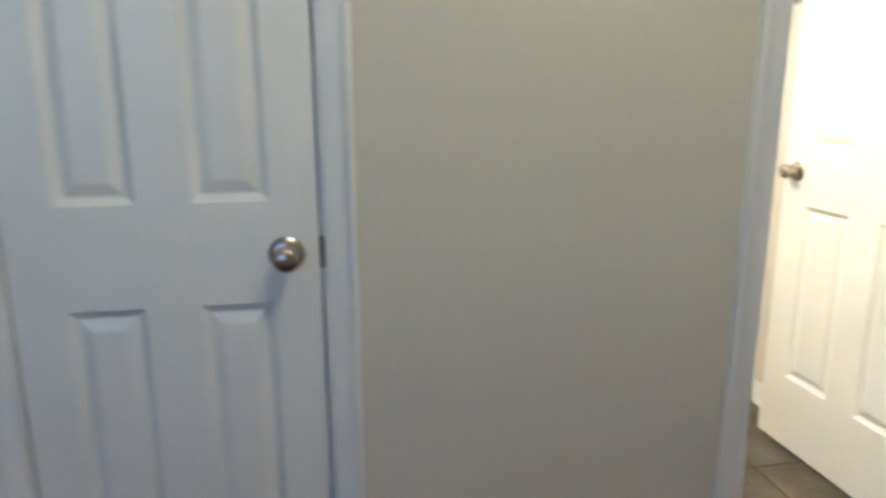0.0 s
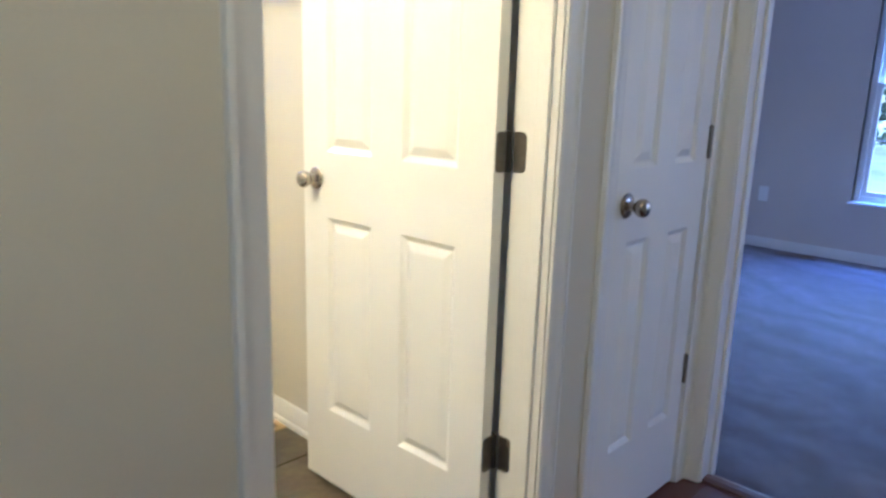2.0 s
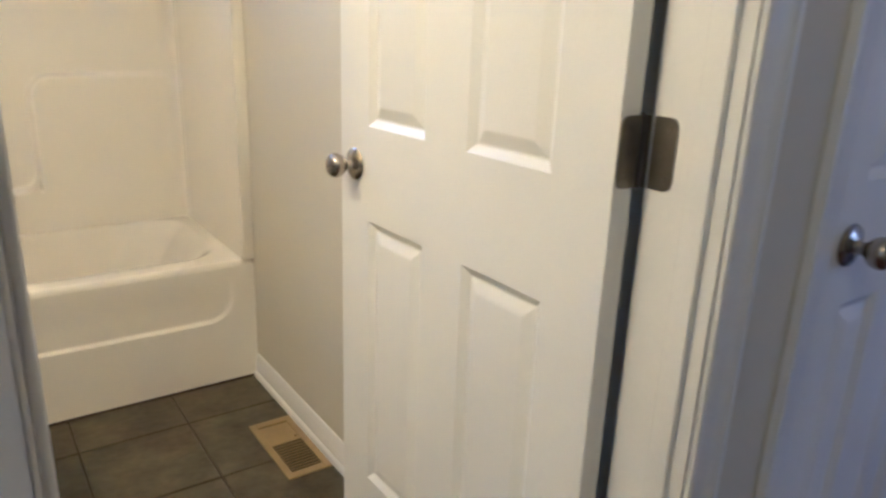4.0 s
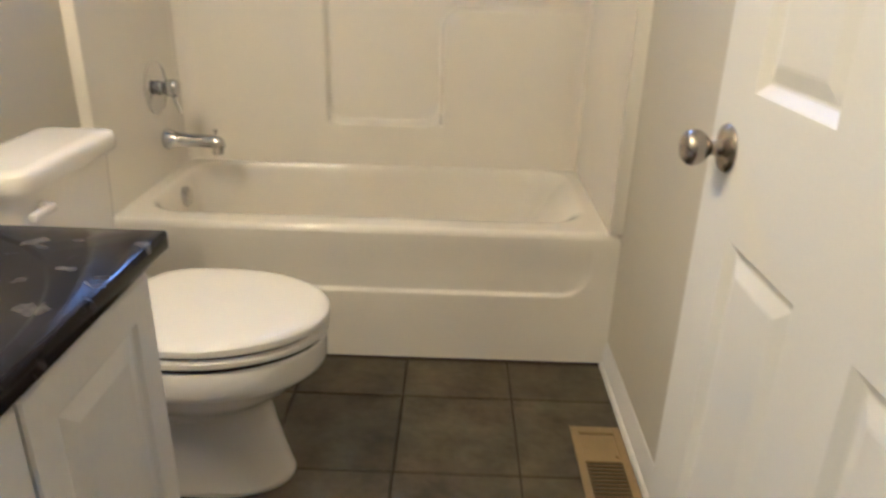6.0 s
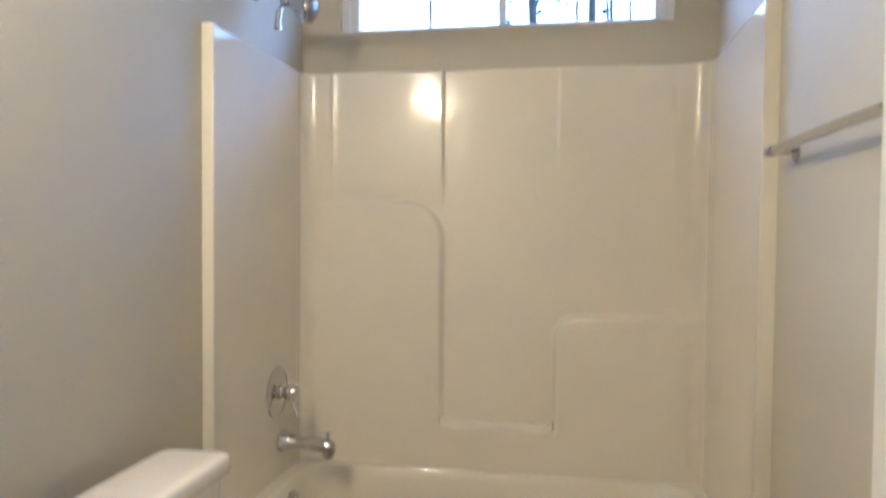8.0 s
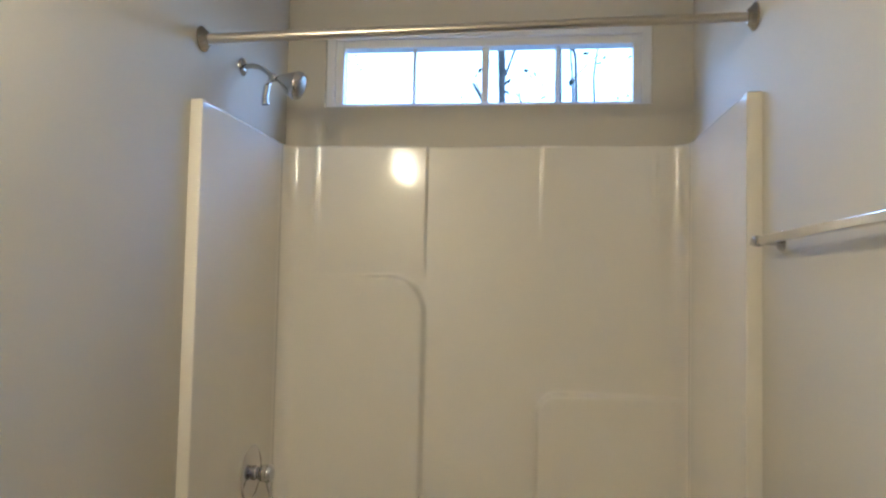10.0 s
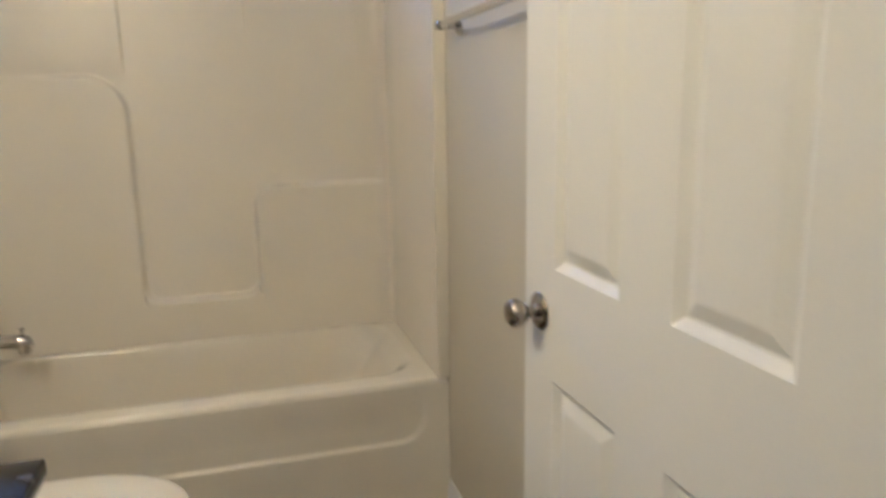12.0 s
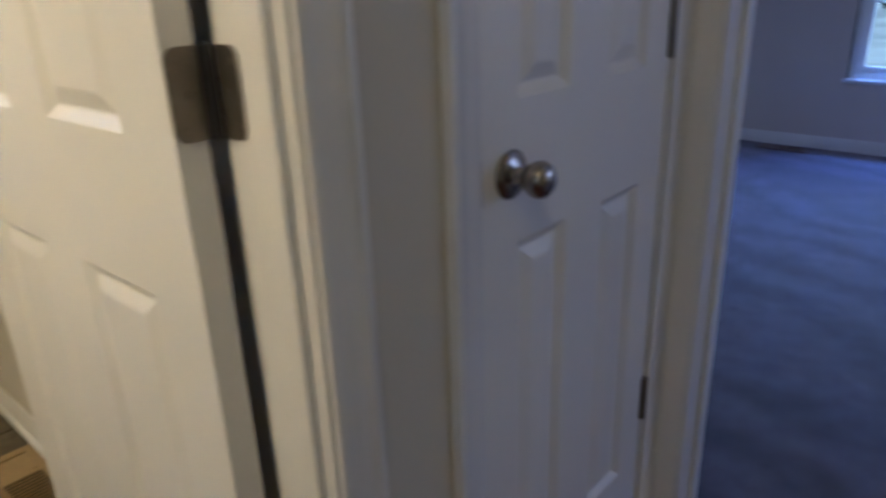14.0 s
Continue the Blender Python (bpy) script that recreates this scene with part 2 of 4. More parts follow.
def lathe(bm, profile, steps=32, m=Matrix()):
    """Turn (radius, height) pairs about the local z axis."""
    rings = []
    for r, h in profile:
        if r < 1e-6:
            rings.append([bm.verts.new(m @ Vector((0, 0, h)))])
        else:
            rings.append([bm.verts.new(m @ Vector((r * math.cos(2 * math.pi * k / steps), r * math.sin(2 * math.pi * k / steps), h))) for k in range(steps)])
    for a, b in zip(rings, rings[1:]):
        for k in range(steps):
            k2 = (k + 1) % steps
            if len(a) == 1 and len(b) > 1:
                bm.faces.new((a[0], b[k], b[k2]))
            elif len(b) == 1 and len(a) > 1:
                bm.faces.new((a[k], b[0], a[k2]))
            elif len(a) > 1:
                bm.faces.new((a[k], b[k], b[k2], a[k2]))
    return bm


def loft(bm, rings, cap_first=True, cap_last=True):
    made = [[bm.verts.new(p) for p in ring] for ring in rings]
    n = len(made[0])
    for a, b in zip(made, made[1:]):
        for k in range(n):
            bm.faces.new((a[k], a[(k + 1) % n], b[(k + 1) % n], b[k]))
    if cap_first:
        bm.faces.new(made[0][::-1])
    if cap_last:
        bm.faces.new(made[-1])
    return bm


def rrect(cx, cy, hx, hy, r, z, n=8):
    pts = []
    for sx, sy, a0 in ((1, 1, 0), (-1, 1, 90), (-1, -1, 180), (1, -1, 270)):
        for k in range(n + 1):
            a = radians(a0 + 90 * k / n)
            pts.append((cx + sx * (hx - r) + r * math.cos(a), cy + sy * (hy - r) + r * math.sin(a), z))
    return pts


def tube(bm, pts, r, steps=16, caps=True):
    pts = [Vector(p) for p in pts]
    rings = []
    up = Vector((0, 0, 1))
    for i, p in enumerate(pts):
        d = (pts[min(i + 1, len(pts) - 1)] - pts[max(i - 1, 0)]).normalized()
        a = d.cross(up if abs(d.z) < 0.9 else Vector((0, 1, 0))).normalized()
        b = d.cross(a)
        rr = r[i] if isinstance(r, (list, tuple)) else r
        rings.append([p + a * rr * math.cos(2 * math.pi * k / steps) + b * rr * math.sin(2 * math.pi * k / steps) for k in range(steps)])
    return loft(bm, rings, caps, caps)


def grid_surface(bm, us, vs, f):
    rows = [[bm.verts.new(f(u, v)) for u in us] for v in vs]
    for a, b in zip(rows, rows[1:]):
        for k in range(len(us) - 1):
            bm.faces.new((a[k], a[k + 1], b[k + 1], b[k]))
    return bm


def lin(a, b, n):
    return [a + (b - a) * k / n for k in range(n + 1)]


def soft(t):
    t = max(0.0, min(1.0, t))
    return t * t * (3 - 2 * t)


# ---------------- walls ----------------
W0, W1 = 0.0, 0.115
RX, LX, BY = 0.086, -1.412, 2.490
HEAD = 2.045
CEILING = 2.52


def wall_shell(u0, u1, w0, w1, holes, top, to_world):
    """One closed shell: a wall along u with thickness w0 to w1 and holes (u0, u1, z0, z1) through it."""
    us = sorted({u0, u1, *[h[0] for h in holes], *[h[1] for h in holes]})
    zs = sorted({0.0, top, *[h[2] for h in holes], *[h[3] for h in holes]})
    def solid(i, j):
        if not (0 <= i < len(us) - 1 and 0 <= j < len(zs) - 1):
            return False
        u, z = (us[i] + us[i + 1]) / 2, (zs[j] + zs[j + 1]) / 2
        return not any(h[0] < u < h[1] and h[2] < z < h[3] for h in holes)
    bm = bmesh.new()
    def quad(*c):
        bm.faces.new([bm.verts.new(to_world(*p)) for p in c])
    for i in range(len(us) - 1):
        for j in range(len(zs) - 1):
            if not solid(i, j):
                continue
            a, b, c, d = us[i], us[i + 1], zs[j], zs[j + 1]
            for w in (w0, w1):
                quad((a, w, c), (b, w, c), (b, w, d), (a, w, d))
            for di, u in ((-1, a), (1, b)):
                if not solid(i + di, j):
                    quad((u, w0, c), (u, w1, c), (u, w1, d), (u, w0, d))
            for dj, z in ((-1, c), (1, d)):
                if not solid(i, j + dj):
                    quad((a, w0, z), (b, w0, z), (b, w1, z), (a, w1, z))
    bmesh.ops.remove_doubles(bm, verts=bm.verts, dist=1e-5)
    return bm


def wall_x(name, x0, x1, y0, y1, holes, label, material=None, top=CEILING):
    """A wall that runs along x; holes are (x0, x1, z0, z1)."""
    bm = wall_shell(x0, x1, y0, y1, holes, top, lambda u, w, z: (u, w, z))
    return tagged(mesh(name, bm, material or WALL), label, "wall", kind="structure")


def wall_y(name, y0, y1, x0, x1, holes, label, material=None, top=CEILING):
    bm = wall_shell(y0, y1, x0, x1, holes, top, lambda u, w, z: (w, u, z))
    return tagged(mesh(name, bm, material or WALL), label, "wall", kind="structure")


J = 0.019
D0 = (-2.088, -1.562)
DB = (-0.677, 0.012)
DC = (0.262, 0.752)
END0, END1 = 0.815, 0.930
BED = (-0.875, -0.062)
FAR = 4.700
wall_x("wall_hall", -4.0, END0, W0, W1, [(a - J, b + J, 0, HEAD + J) for a, b in (D0, DB, DC)], "greige painted hall wall with three door openings")
wall_y("wall_hall_end", -2.2, 2.6, END0, END1, [(BED[0] - J, BED[1] + J, 0, HEAD + J)], "greige painted wall with the bedroom doorway")
# opening in the back wall is invented for the hall's daylight fill
wall_x("wall_hall_back", -4.0, END0, -2.315, -2.2, [(-3.1, -2.1, 0.9, 2.1)], "greige painted hall wall with an unseen opening added for fill light")
wall_y("wall_hall_west", -2.315, 0.0, -4.115, -4.0, [], "greige painted end wall of the hall")
wall_y("wall_bath_right", W1, BY, RX, RX + 0.115, [], "greige painted bathroom wall with a towel bar")
wall_y("wall_bath_left", W1, BY, LX - 0.115, LX, [], "greige painted bathroom wall behind vanity and toilet")
WIN = (-1.264, -0.056, 2.020, 2.318)
wall_x("wall_bath_window", LX - 0.115, RX + 0.115, BY, BY + 0.15, [WIN], "greige painted wall with a high strip window above the tub")
# unseen closet walls, added to keep light from leaking round the closed doors
wall_x("leak_wall_closet_back", -2.7, LX - 0.115, 0.75, 0.85, [], "unseen back wall of the hall closet, added against light leaks")
wall_y("leak_wall_closet_side", W1, 0.75, -2.8, -2.7, [], "unseen side wall of the hall closet, added against light leaks")
wall_x("leak_wall_linen_back", RX + 0.115, END0, 0.75, 0.85, [], "unseen back wall of the linen closet, added against light leaks")
BW = (-0.29, 0.615, 0.455, 1.99)
wall_y("wall_bedroom_far", -3.2, 2.0, FAR, FAR + 0.15, [BW], "taupe painted bedroom wall with a tall window", WALL_BED)
wall_x("wall_bedroom_north", END1, FAR, 1.95, 2.1, [], "taupe painted bedroom wall", WALL_BED)
# this wall's opening is made up, to hold the south fill lamp
wall_x("wall_bedroom_south", END1, FAR, -3.35, -3.2, [(2.2, 4.0, 0.7, 2.1)], "taupe painted bedroom wall with an unseen opening added for fill light", WALL_BED)
wall_y("wall_bedroom_west", -3.35, -2.2, END0, END1, [], "taupe painted bedroom wall", WALL_BED)

tagged(mesh("ceiling", boxes(((-4.2, -3.5, CEILING), (5.0, 2.8, CEILING + 0.12))), CEIL), "white painted flat ceiling", "ceiling", kind="structure")
sub = tagged(mesh("floor_base", boxes(((-4.2, -3.5, -0.16), (5.0, 2.8, -0.022))), GROUT), "floor slab under the finishes", "floor", kind="structure")

# bath floor with grout bed; tiles are added at the end
floor_bath = tagged(mesh("floor_bath", boxes(((LX, 0.05, -0.022), (RX, 1.75, -0.004))), GROUT), "dark slate tile floor with dark grout", "floor", kind="structure")
floor_hall = tagged(mesh("floor_hall", boxes(((-4.0, -2.2, -0.022), (END0, 0.05, -0.012))), DARK), "reddish brown laminate floor", "floor", kind="structure")


def carpet_floor():
    bm = bmesh.new()
    us, vs = lin(END0 + 0.075, FAR, 110), lin(-3.2, 1.95, 130)

    def f(u, v):
        h = 0.004 * noise.noise(Vector((u * 1.7, v * 2.6, 0))) + 0.0010 * noise.noise(Vector((u * 9, v * 9, 2)))
        return (u, v, 0.002 + h - 0.006 * soft(1 - (u - END0 - 0.075) / 0.04))

    grid_surface(bm, us, vs, f)
    ob = mesh("floor_bedroom", bm, CARPET, smooth=True)
    return tagged(ob, "plush greige bedroom carpet with vacuum marks", "carpet", kind="structure")


carpet_floor()
bm = bmesh.new()
loft(bm, [[(x, y, z) for x, z in ((END0 + 0.01, -0.01), (END0 + 0.012, 0.006), (END0 + 0.03, 0.011), (END0 + 0.055, 0.011), (END0 + 0.078, 0.004), (END0 + 0.08, -0.01))] for y in (BED[0], BED[1])])
tagged(mesh("threshold", bm, STRIP), "dark brown wooden threshold strip at the carpet edge", "threshold", kind="structure")
bm = boxes(((DB[0], 0.046, -0.010), (DB[1], 0.062, 0.004)), bevel=0.002)
tagged(mesh("threshold_bath", bm, STRIP), "thin dark strip between laminate and tile", "threshold", kind="structure")

# ---------------- door frames ----------------
CW = 0.058


def casing_profile(w, d):
    return [(0, 0), (0, d * 0.42), (0.003, d * 0.56), (0.012, d * 0.62), (0.026, d * 0.68), (w * 0.75, d * 0.80), (w - 0.012, d * 0.97), (w - 0.007, d), (w - 0.002, d * 0.93), (w, d * 0.7), (w, 0)]


def casing(name, to_world, a, b, top, label, d=0.015):
    """Mitred casing round an opening from a to b: profile swept up, over and down."""
    bm = bmesh.new()
    prof = casing_profile(CW, d)
    rings = []
    g = 0.005
    for px_, pz, sx, sz in ((a - g, 0, -1, 0), (a - g, top + g, -1, 1), (b + g, top + g, 1, 1), (b + g, 0, 1, 0)):
        rings.append([to_world(px_ + sx * u, v, pz + sz * u) for u, v in prof])
    loft(bm, rings)
    return mesh(name, bm, TRIM, smooth=True)


def hall_side(u, v, z):
    return (u, W0 - v, z)


def bath_side(u, v, z):
    return (u, W1 + v, z)


def end_hall(u, v, z):
    return (END0 - v, u, z)


def end_bed(u, v, z):
    return (END1 + v, u, z)


def frame_x(name, a, b, label, sides, stop_y, strike=None):
    e = thing(name, ((a + b) / 2, 0, 0), label, "door frame", kind="structure")
    inv = Matrix.Translation((-(a + b) / 2, 0, 0))
    bm = boxes(((a - J, W0 + 0.0005, 0), (a, W1 - 0.0005, HEAD)), ((b, W0 + 0.0005, 0), (b + J, W1 - 0.0005, HEAD)), ((a - J, W0 + 0.0005, HEAD), (b + J, W1 - 0.0005, HEAD + J)))
    bm.transform(inv)
    part("jamb", bm, TRIM, e, smooth=False)
    s0, s1 = stop_y
    bm = boxes(((a, s0, 0), (a + 0.010, s1, HEAD - 0.010)), ((b - 0.010, s0, 0), (b, s1, HEAD - 0.010)), ((a, s0, HEAD - 0.010), (b, s1, HEAD)), bevel=0.002)
    bm.transform(inv)
    part("door_stop", bm, TRIM, e, smooth=False)
    for side in sides:
        ob = casing("casing", side, a, b, HEAD, "")
        ob.data.transform(inv)
        ob.parent = e
    return e


frame_x("door_frame_bath", *DB, "white painted frame of the bathroom doorway", (hall_side, bath_side), (0.020, 0.052))
frame_x("door_frame_closet", *D0, "white painted frame of the closed closet door", (hall_side,), (0.042, 0.075))
frame_x("door_frame_linen", *DC, "white painted frame of the narrow linen closet door", (hall_side,), (0.042, 0.075))
e = thing("door_frame_bedroom", (END0, sum(BED) / 2, 0), "white painted frame of the open bedroom doorway", "door frame", kind="structure")
inv = Matrix.Translation((-END0, -sum(BED) / 2, 0))
bm = boxes(((END0 + 0.0005, BED[0] - J, 0), (END1 - 0.0005, BED[0], HEAD)), ((END0 + 0.0005, BED[1], 0), (END1 - 0.0005, BED[1] + J, HEAD)), ((END0 + 0.0005, BED[0] - J, HEAD), (END1 - 0.0005, BED[1] + J, HEAD + J)))
bm.transform(inv)
part("jamb", bm, TRIM, e, smooth=False)
bm = boxes(((0.870, BED[0], 0), (0.902, BED[0] + 0.010, HEAD - 0.01)), ((0.870, BED[1] - 0.010, 0), (0.902, BED[1], HEAD - 0.01)), bevel=0.002)
bm.transform(inv)
part("door_stop", bm, TRIM, e, smooth=False)
for side in (end_hall, end_bed):
    ob = casing("casing", side, *BED, HEAD, "")
    ob.data.transform(inv)
    ob.parent = e

# ---------------- baseboards ----------------


def baseboard(name, p0, p1, n, label, h=0.083, shoe=True):
    """Moulded board from p0 to p1; n points into the room."""
    bm = bmesh.new()
    prof = [(0, 0), (0.020 if shoe else 0.012, 0), (0.020 if shoe else 0.012, 0.006), (0.019 if shoe else 0.012, 0.014), (0.0160 if shoe else 0.012, 0.018), (0.0118, 0.0195), (0.0118, 0.024), (0.012, h * 0.62), (0.0105, h * 0.66), (0.0105, h * 0.72), (0.008, h * 0.80), (0.0065, h * 0.92), (0.003, h), (0, h)]
    loft(bm, [[(p[0] + n[0] * u, p[1] + n[1] * u, v) for u, v in prof] for p in (p0, p1)])
    return tagged(mesh(name, bm, TRIM, smooth=True), label, "baseboard", kind="structure")


WB = "white painted moulded baseboard along the "
baseboard("baseboard_bath_right", (RX, W1 + 0.002), (RX, 1.745), (-1, 0), WB + "bathroom wall")
baseboard("baseboard_bath_left", (LX, 0.745), (LX, 1.745), (1, 0), WB + "wall behind the toilet")
g = CW + 0.007
baseboard("baseboard_hall_left", (D0[1] + g, 0), (DB[0] - g, 0), (0, -1), WB + "hall wall")
baseboard("baseboard_hall_middle", (DB[1] + g, 0), (DC[0] - g, 0), (0, -1), WB + "hall wall")
baseboard("baseboard_hall_west", (-4, 0), (D0[0] - g, 0), (0, -1), WB + "hall wall")
baseboard("baseboard_hall_back", (-4, -2.2), (END0, -2.2), (0, 1), WB + "hall wall")
baseboard("baseboard_hall_end", (END0, -2.2), (END0, BED[0] - g), (-1, 0), WB + "end wall of the hall")
baseboard("baseboard_bedroom_far", (FAR, -3.2), (FAR, 1.95), (-1, 0), WB + "bedroom wall", shoe=False)
baseboard("baseboard_bedroom_north", (END1, 1.95), (FAR - 0.02, 1.95), (0, -1), WB + "bedroom wall", shoe=False)

# ---------------- doors ----------------


def panel_leaf(D, stile, mull, H=2.028, T=0.035):
    """A six-panel moulded leaf; x from the hinge edge, thickness along +y, both faces moulded."""
    w = (D - 2 * stile - mull) / 2
    xs = [0, stile, stile + w, stile + w + mull, D - stile, D]
    zs = [0, 0.238, 0.820, 1.003, 1.584, 1.690, 1.905, H]
    bm = bmesh.new()
    steps = [(0.0, 0.0), (0.002, 0.0012), (0.013, 0.0090), (0.0155, 0.0098), (0.018, 0.0096), (0.036, 0.0026), (0.040, 0.0018)]
    for side in (0, 1):
        def P(x, z, d):
            return (x, d if side == 0 else T - d, z)
        for i in range(5):
            for j in range(7):
                x0, x1, z0, z1 = xs[i], xs[i + 1], zs[j], zs[j + 1]
                if i in (1, 3) and j in (1, 3, 5):
                    rings = []
                    for ins, dep in steps:
                        rings.append([bm.verts.new(P(*c, dep)) for c in ((x0 + ins, z0 + ins), (x1 - ins, z0 + ins), (x1 - ins, z1 - ins), (x0 + ins, z1 - ins))])
                    for a, b in zip(rings, rings[1:]):
                        for k in range(4):
                            bm.faces.new((a[k], a[(k + 1) % 4], b[(k + 1) % 4], b[k]))
                    bm.faces.new(rings[-1])
                else:
                    bm.faces.new([bm.verts.new(P(*c, 0)) for c in ((x0, z0), (x1, z0), (x1, z1), (x0, z1))])
    for a, b in (((0, 0), (D, 0)), ((D, 0), (D, H)), ((D, H), (0, H)), ((0, H), (0, 0))):
        bm.faces.new([bm.verts.new(c) for c in ((a[0], 0, a[1]), (b[0], 0, b[1]), (b[0], T, b[1]), (a[0], T, a[1]))])
    bmesh.ops.remove_doubles(bm, verts=bm.verts, dist=0.0002)
    return bm


def knob(parent, x, y, z, sgn):
    m = Matrix.Translation((x, y, z)) @ Matrix.Rotation(radians(90 * sgn), 4, "X") 
    bm = lathe(bmesh.new(), [(0, 0), (0.0305, 0), (0.0315, 0.002), (0.029, 0.005), (0.020, 0.008), (0.0115, 0.011), (0.0095, 0.016), (0.0095, 0.022), (0.013, 0.026), (0.019, 0.031), (0.0225, 0.038), (0.0235, 0.045), (0.0215, 0.052), (0.016, 0.057), (0.008, 0.0595), (0, 0.060)], 36, m)
    k = part("door_knob", bm, NICKEL, parent, "satin nickel round door knob")
    bm = lathe(bmesh.new(), [(0, 0.0585), (0.003, 0.0590), (0.003, 0.0605), (0, 0.0608)], 14, m)
    part("privacy_pin", bm, HINGE, k)
    return k


def door(name, D, stile, mull, at, rz, label, z0=0.012, T=0.035, sides=(0, 1), kx=0.060, x0=0.0, kz=0.925):
    e = thing(name, at, label, "door", rz, kind="structure")
    bm = panel_leaf(D - x0, stile - x0 / 2, mull)
    bm.transform(Matrix.Translation((x0, 0, z0)))
    part("leaf", bm, DOOR, e, smooth=False)
    for s in sides:
        knob(e, D - kx, -0.001 if s == 0 else T + 0.001, kz, 1 if s == 0 else -1)
    bm = boxes(((D - 0.0005, T / 2 - 0.012, kz - 0.028), (D + 0.0015, T / 2 + 0.012, kz + 0.028)), bevel=0.0005)
    part("latch_plate", bm, NICKEL, e, smooth=False)
    return e


def leaf_plate(bm, m, h=0.089, w=0.034, t=0.0024, r=0.012):
    """Hinge plate in the local xz plane; rounded at its free side, with three screws."""
    pts = [(0, -h / 2), (w - r, -h / 2)]
    pts += [(w - r + r * math.sin(a), -h / 2 + r - r * math.cos(a)) for a in (0.4, 0.8, 1.2)]
    pts += [(w, -h / 2 + r), (w, h / 2 - r)]
    pts += [(w - r + r * math.cos(a), h / 2 - r + r * math.sin(a)) for a in (0.4, 0.8, 1.2)]
    pts += [(w - r, h / 2), (0, h / 2)]
    loft(bm, [[m @ Vector((x, y, z)) for x, z in pts] for y in (0, t)])
    for k, z in enumerate((-0.030, 0.0, 0.030)):
        x = w * (0.68, 0.38, 0.68)[k]
        lathe(bm, [(0, 0.0012), (0.0018, 0.0006), (0.0038, 0.0012), (0.0042, 0.0)], 10, m @ Matrix.Translation((x, t, z)) @ Matrix.Rotation(radians(-90), 4, "X"))
    return bm


PHI = 89.0
bath = door("door_bath", 0.711, 0.112, 0.113, (-0.003, W1, 0), 180 - PHI, "white painted six-panel bathroom door standing wide open", sides=(0, 1), x0=0.010, kz=0.937)
HZ = (0.335, 1.060, 1.80)
for hz in HZ:
    # the door's own plate lies on its hinge edge, the other on the jamb
    m = Matrix.Translation((0.0093, 0.0, hz)) @ Matrix.Rotation(radians(90), 4, "Z")
    bm = leaf_plate(bmesh.new(), m)
    h = part("hinge", bm, HINGE, bath, "dull nickel butt hinge", smooth=False)
    mi = bath.matrix_basis.inverted()
    m = mi @ Matrix.Translation((DB[1] - 0.0003, W1 - 0.003, hz)) @ Matrix.Rotation(radians(-90), 4, "Z") @ Matrix.Diagonal((1, -1, 1, 1))
    part("jamb_plate", leaf_plate(bmesh.new(), m), HINGE, h, smooth=False)
    # barrel and filler strip: the gap's shade is put into their dark colour
    bm = lathe(bmesh.new(), [(0, -0.047), (0.003, -0.047), (0.0058, -0.0445), (0.0062, -0.043), (0.0062, 0.043), (0.0058, 0.0445), (0.003, 0.047), (0, 0.047)], 16, Matrix.Translation((0.015, -0.010, hz)))
    box(bm, (0.0030, -0.0139, hz - 0.0445), (0.0055, -0.0030, hz + 0.0445))
    part("pin", bm, BARREL, h, "hinge barrel coloured dark for shade")

d0 = door("door_closet", D0[1] - D0[0] - 0.008, 0.083, 0.090, (D0[0] + 0.004, 0.003, 0), 0, "white painted six-panel closet door, closed", sides=(0,), kx=0.058, kz=0.920)
dc = door("door_linen", DC[1] - DC[0] - 0.008, 0.074, 0.098, (DC[1] - 0.004, 0.038, 0), 180, "white painted narrow six-panel linen closet door, closed", sides=(1,), kx=0.058, kz=0.925)
for hz in (0.385, 1.068, 1.80):
    bm = lathe(bmesh.new(), [(0, -0.047), (0.003, -0.047), (0.0066, -0.0445), (0.0070, -0.043), (0.0070, 0.043), (0.0066, 0.0445), (0.003, 0.047), (0, 0.047)], 16, Matrix.Translation((-0.002, 0.038, hz)))
    box(bm, (-0.008, 0.0335, hz - 0.0445), (0.005, 0.0372, hz + 0.0445))
    part("hinge", bm, HINGE, dc, "dull nickel hinge barrel", smooth=False)
bm = boxes(((DC[0] - 0.002, -0.0006, 0.897), (DC[0] + 0.003, 0.004, 0.954)))
tagged(mesh("strike_plate", bm, HINGE), "small dull nickel strike plate on the jamb", "strike plate", kind="structure")
bm = boxes(((D0[1] - 0.003, -0.0015, 0.892), (D0[1] + 0.006, 0.003, 0.950)))
tagged(mesh("strike_plate", bm, HINGE), "small dull nickel strike plate on the jamb", "strike plate", kind="structure")

# ---------------- bath window ----------------


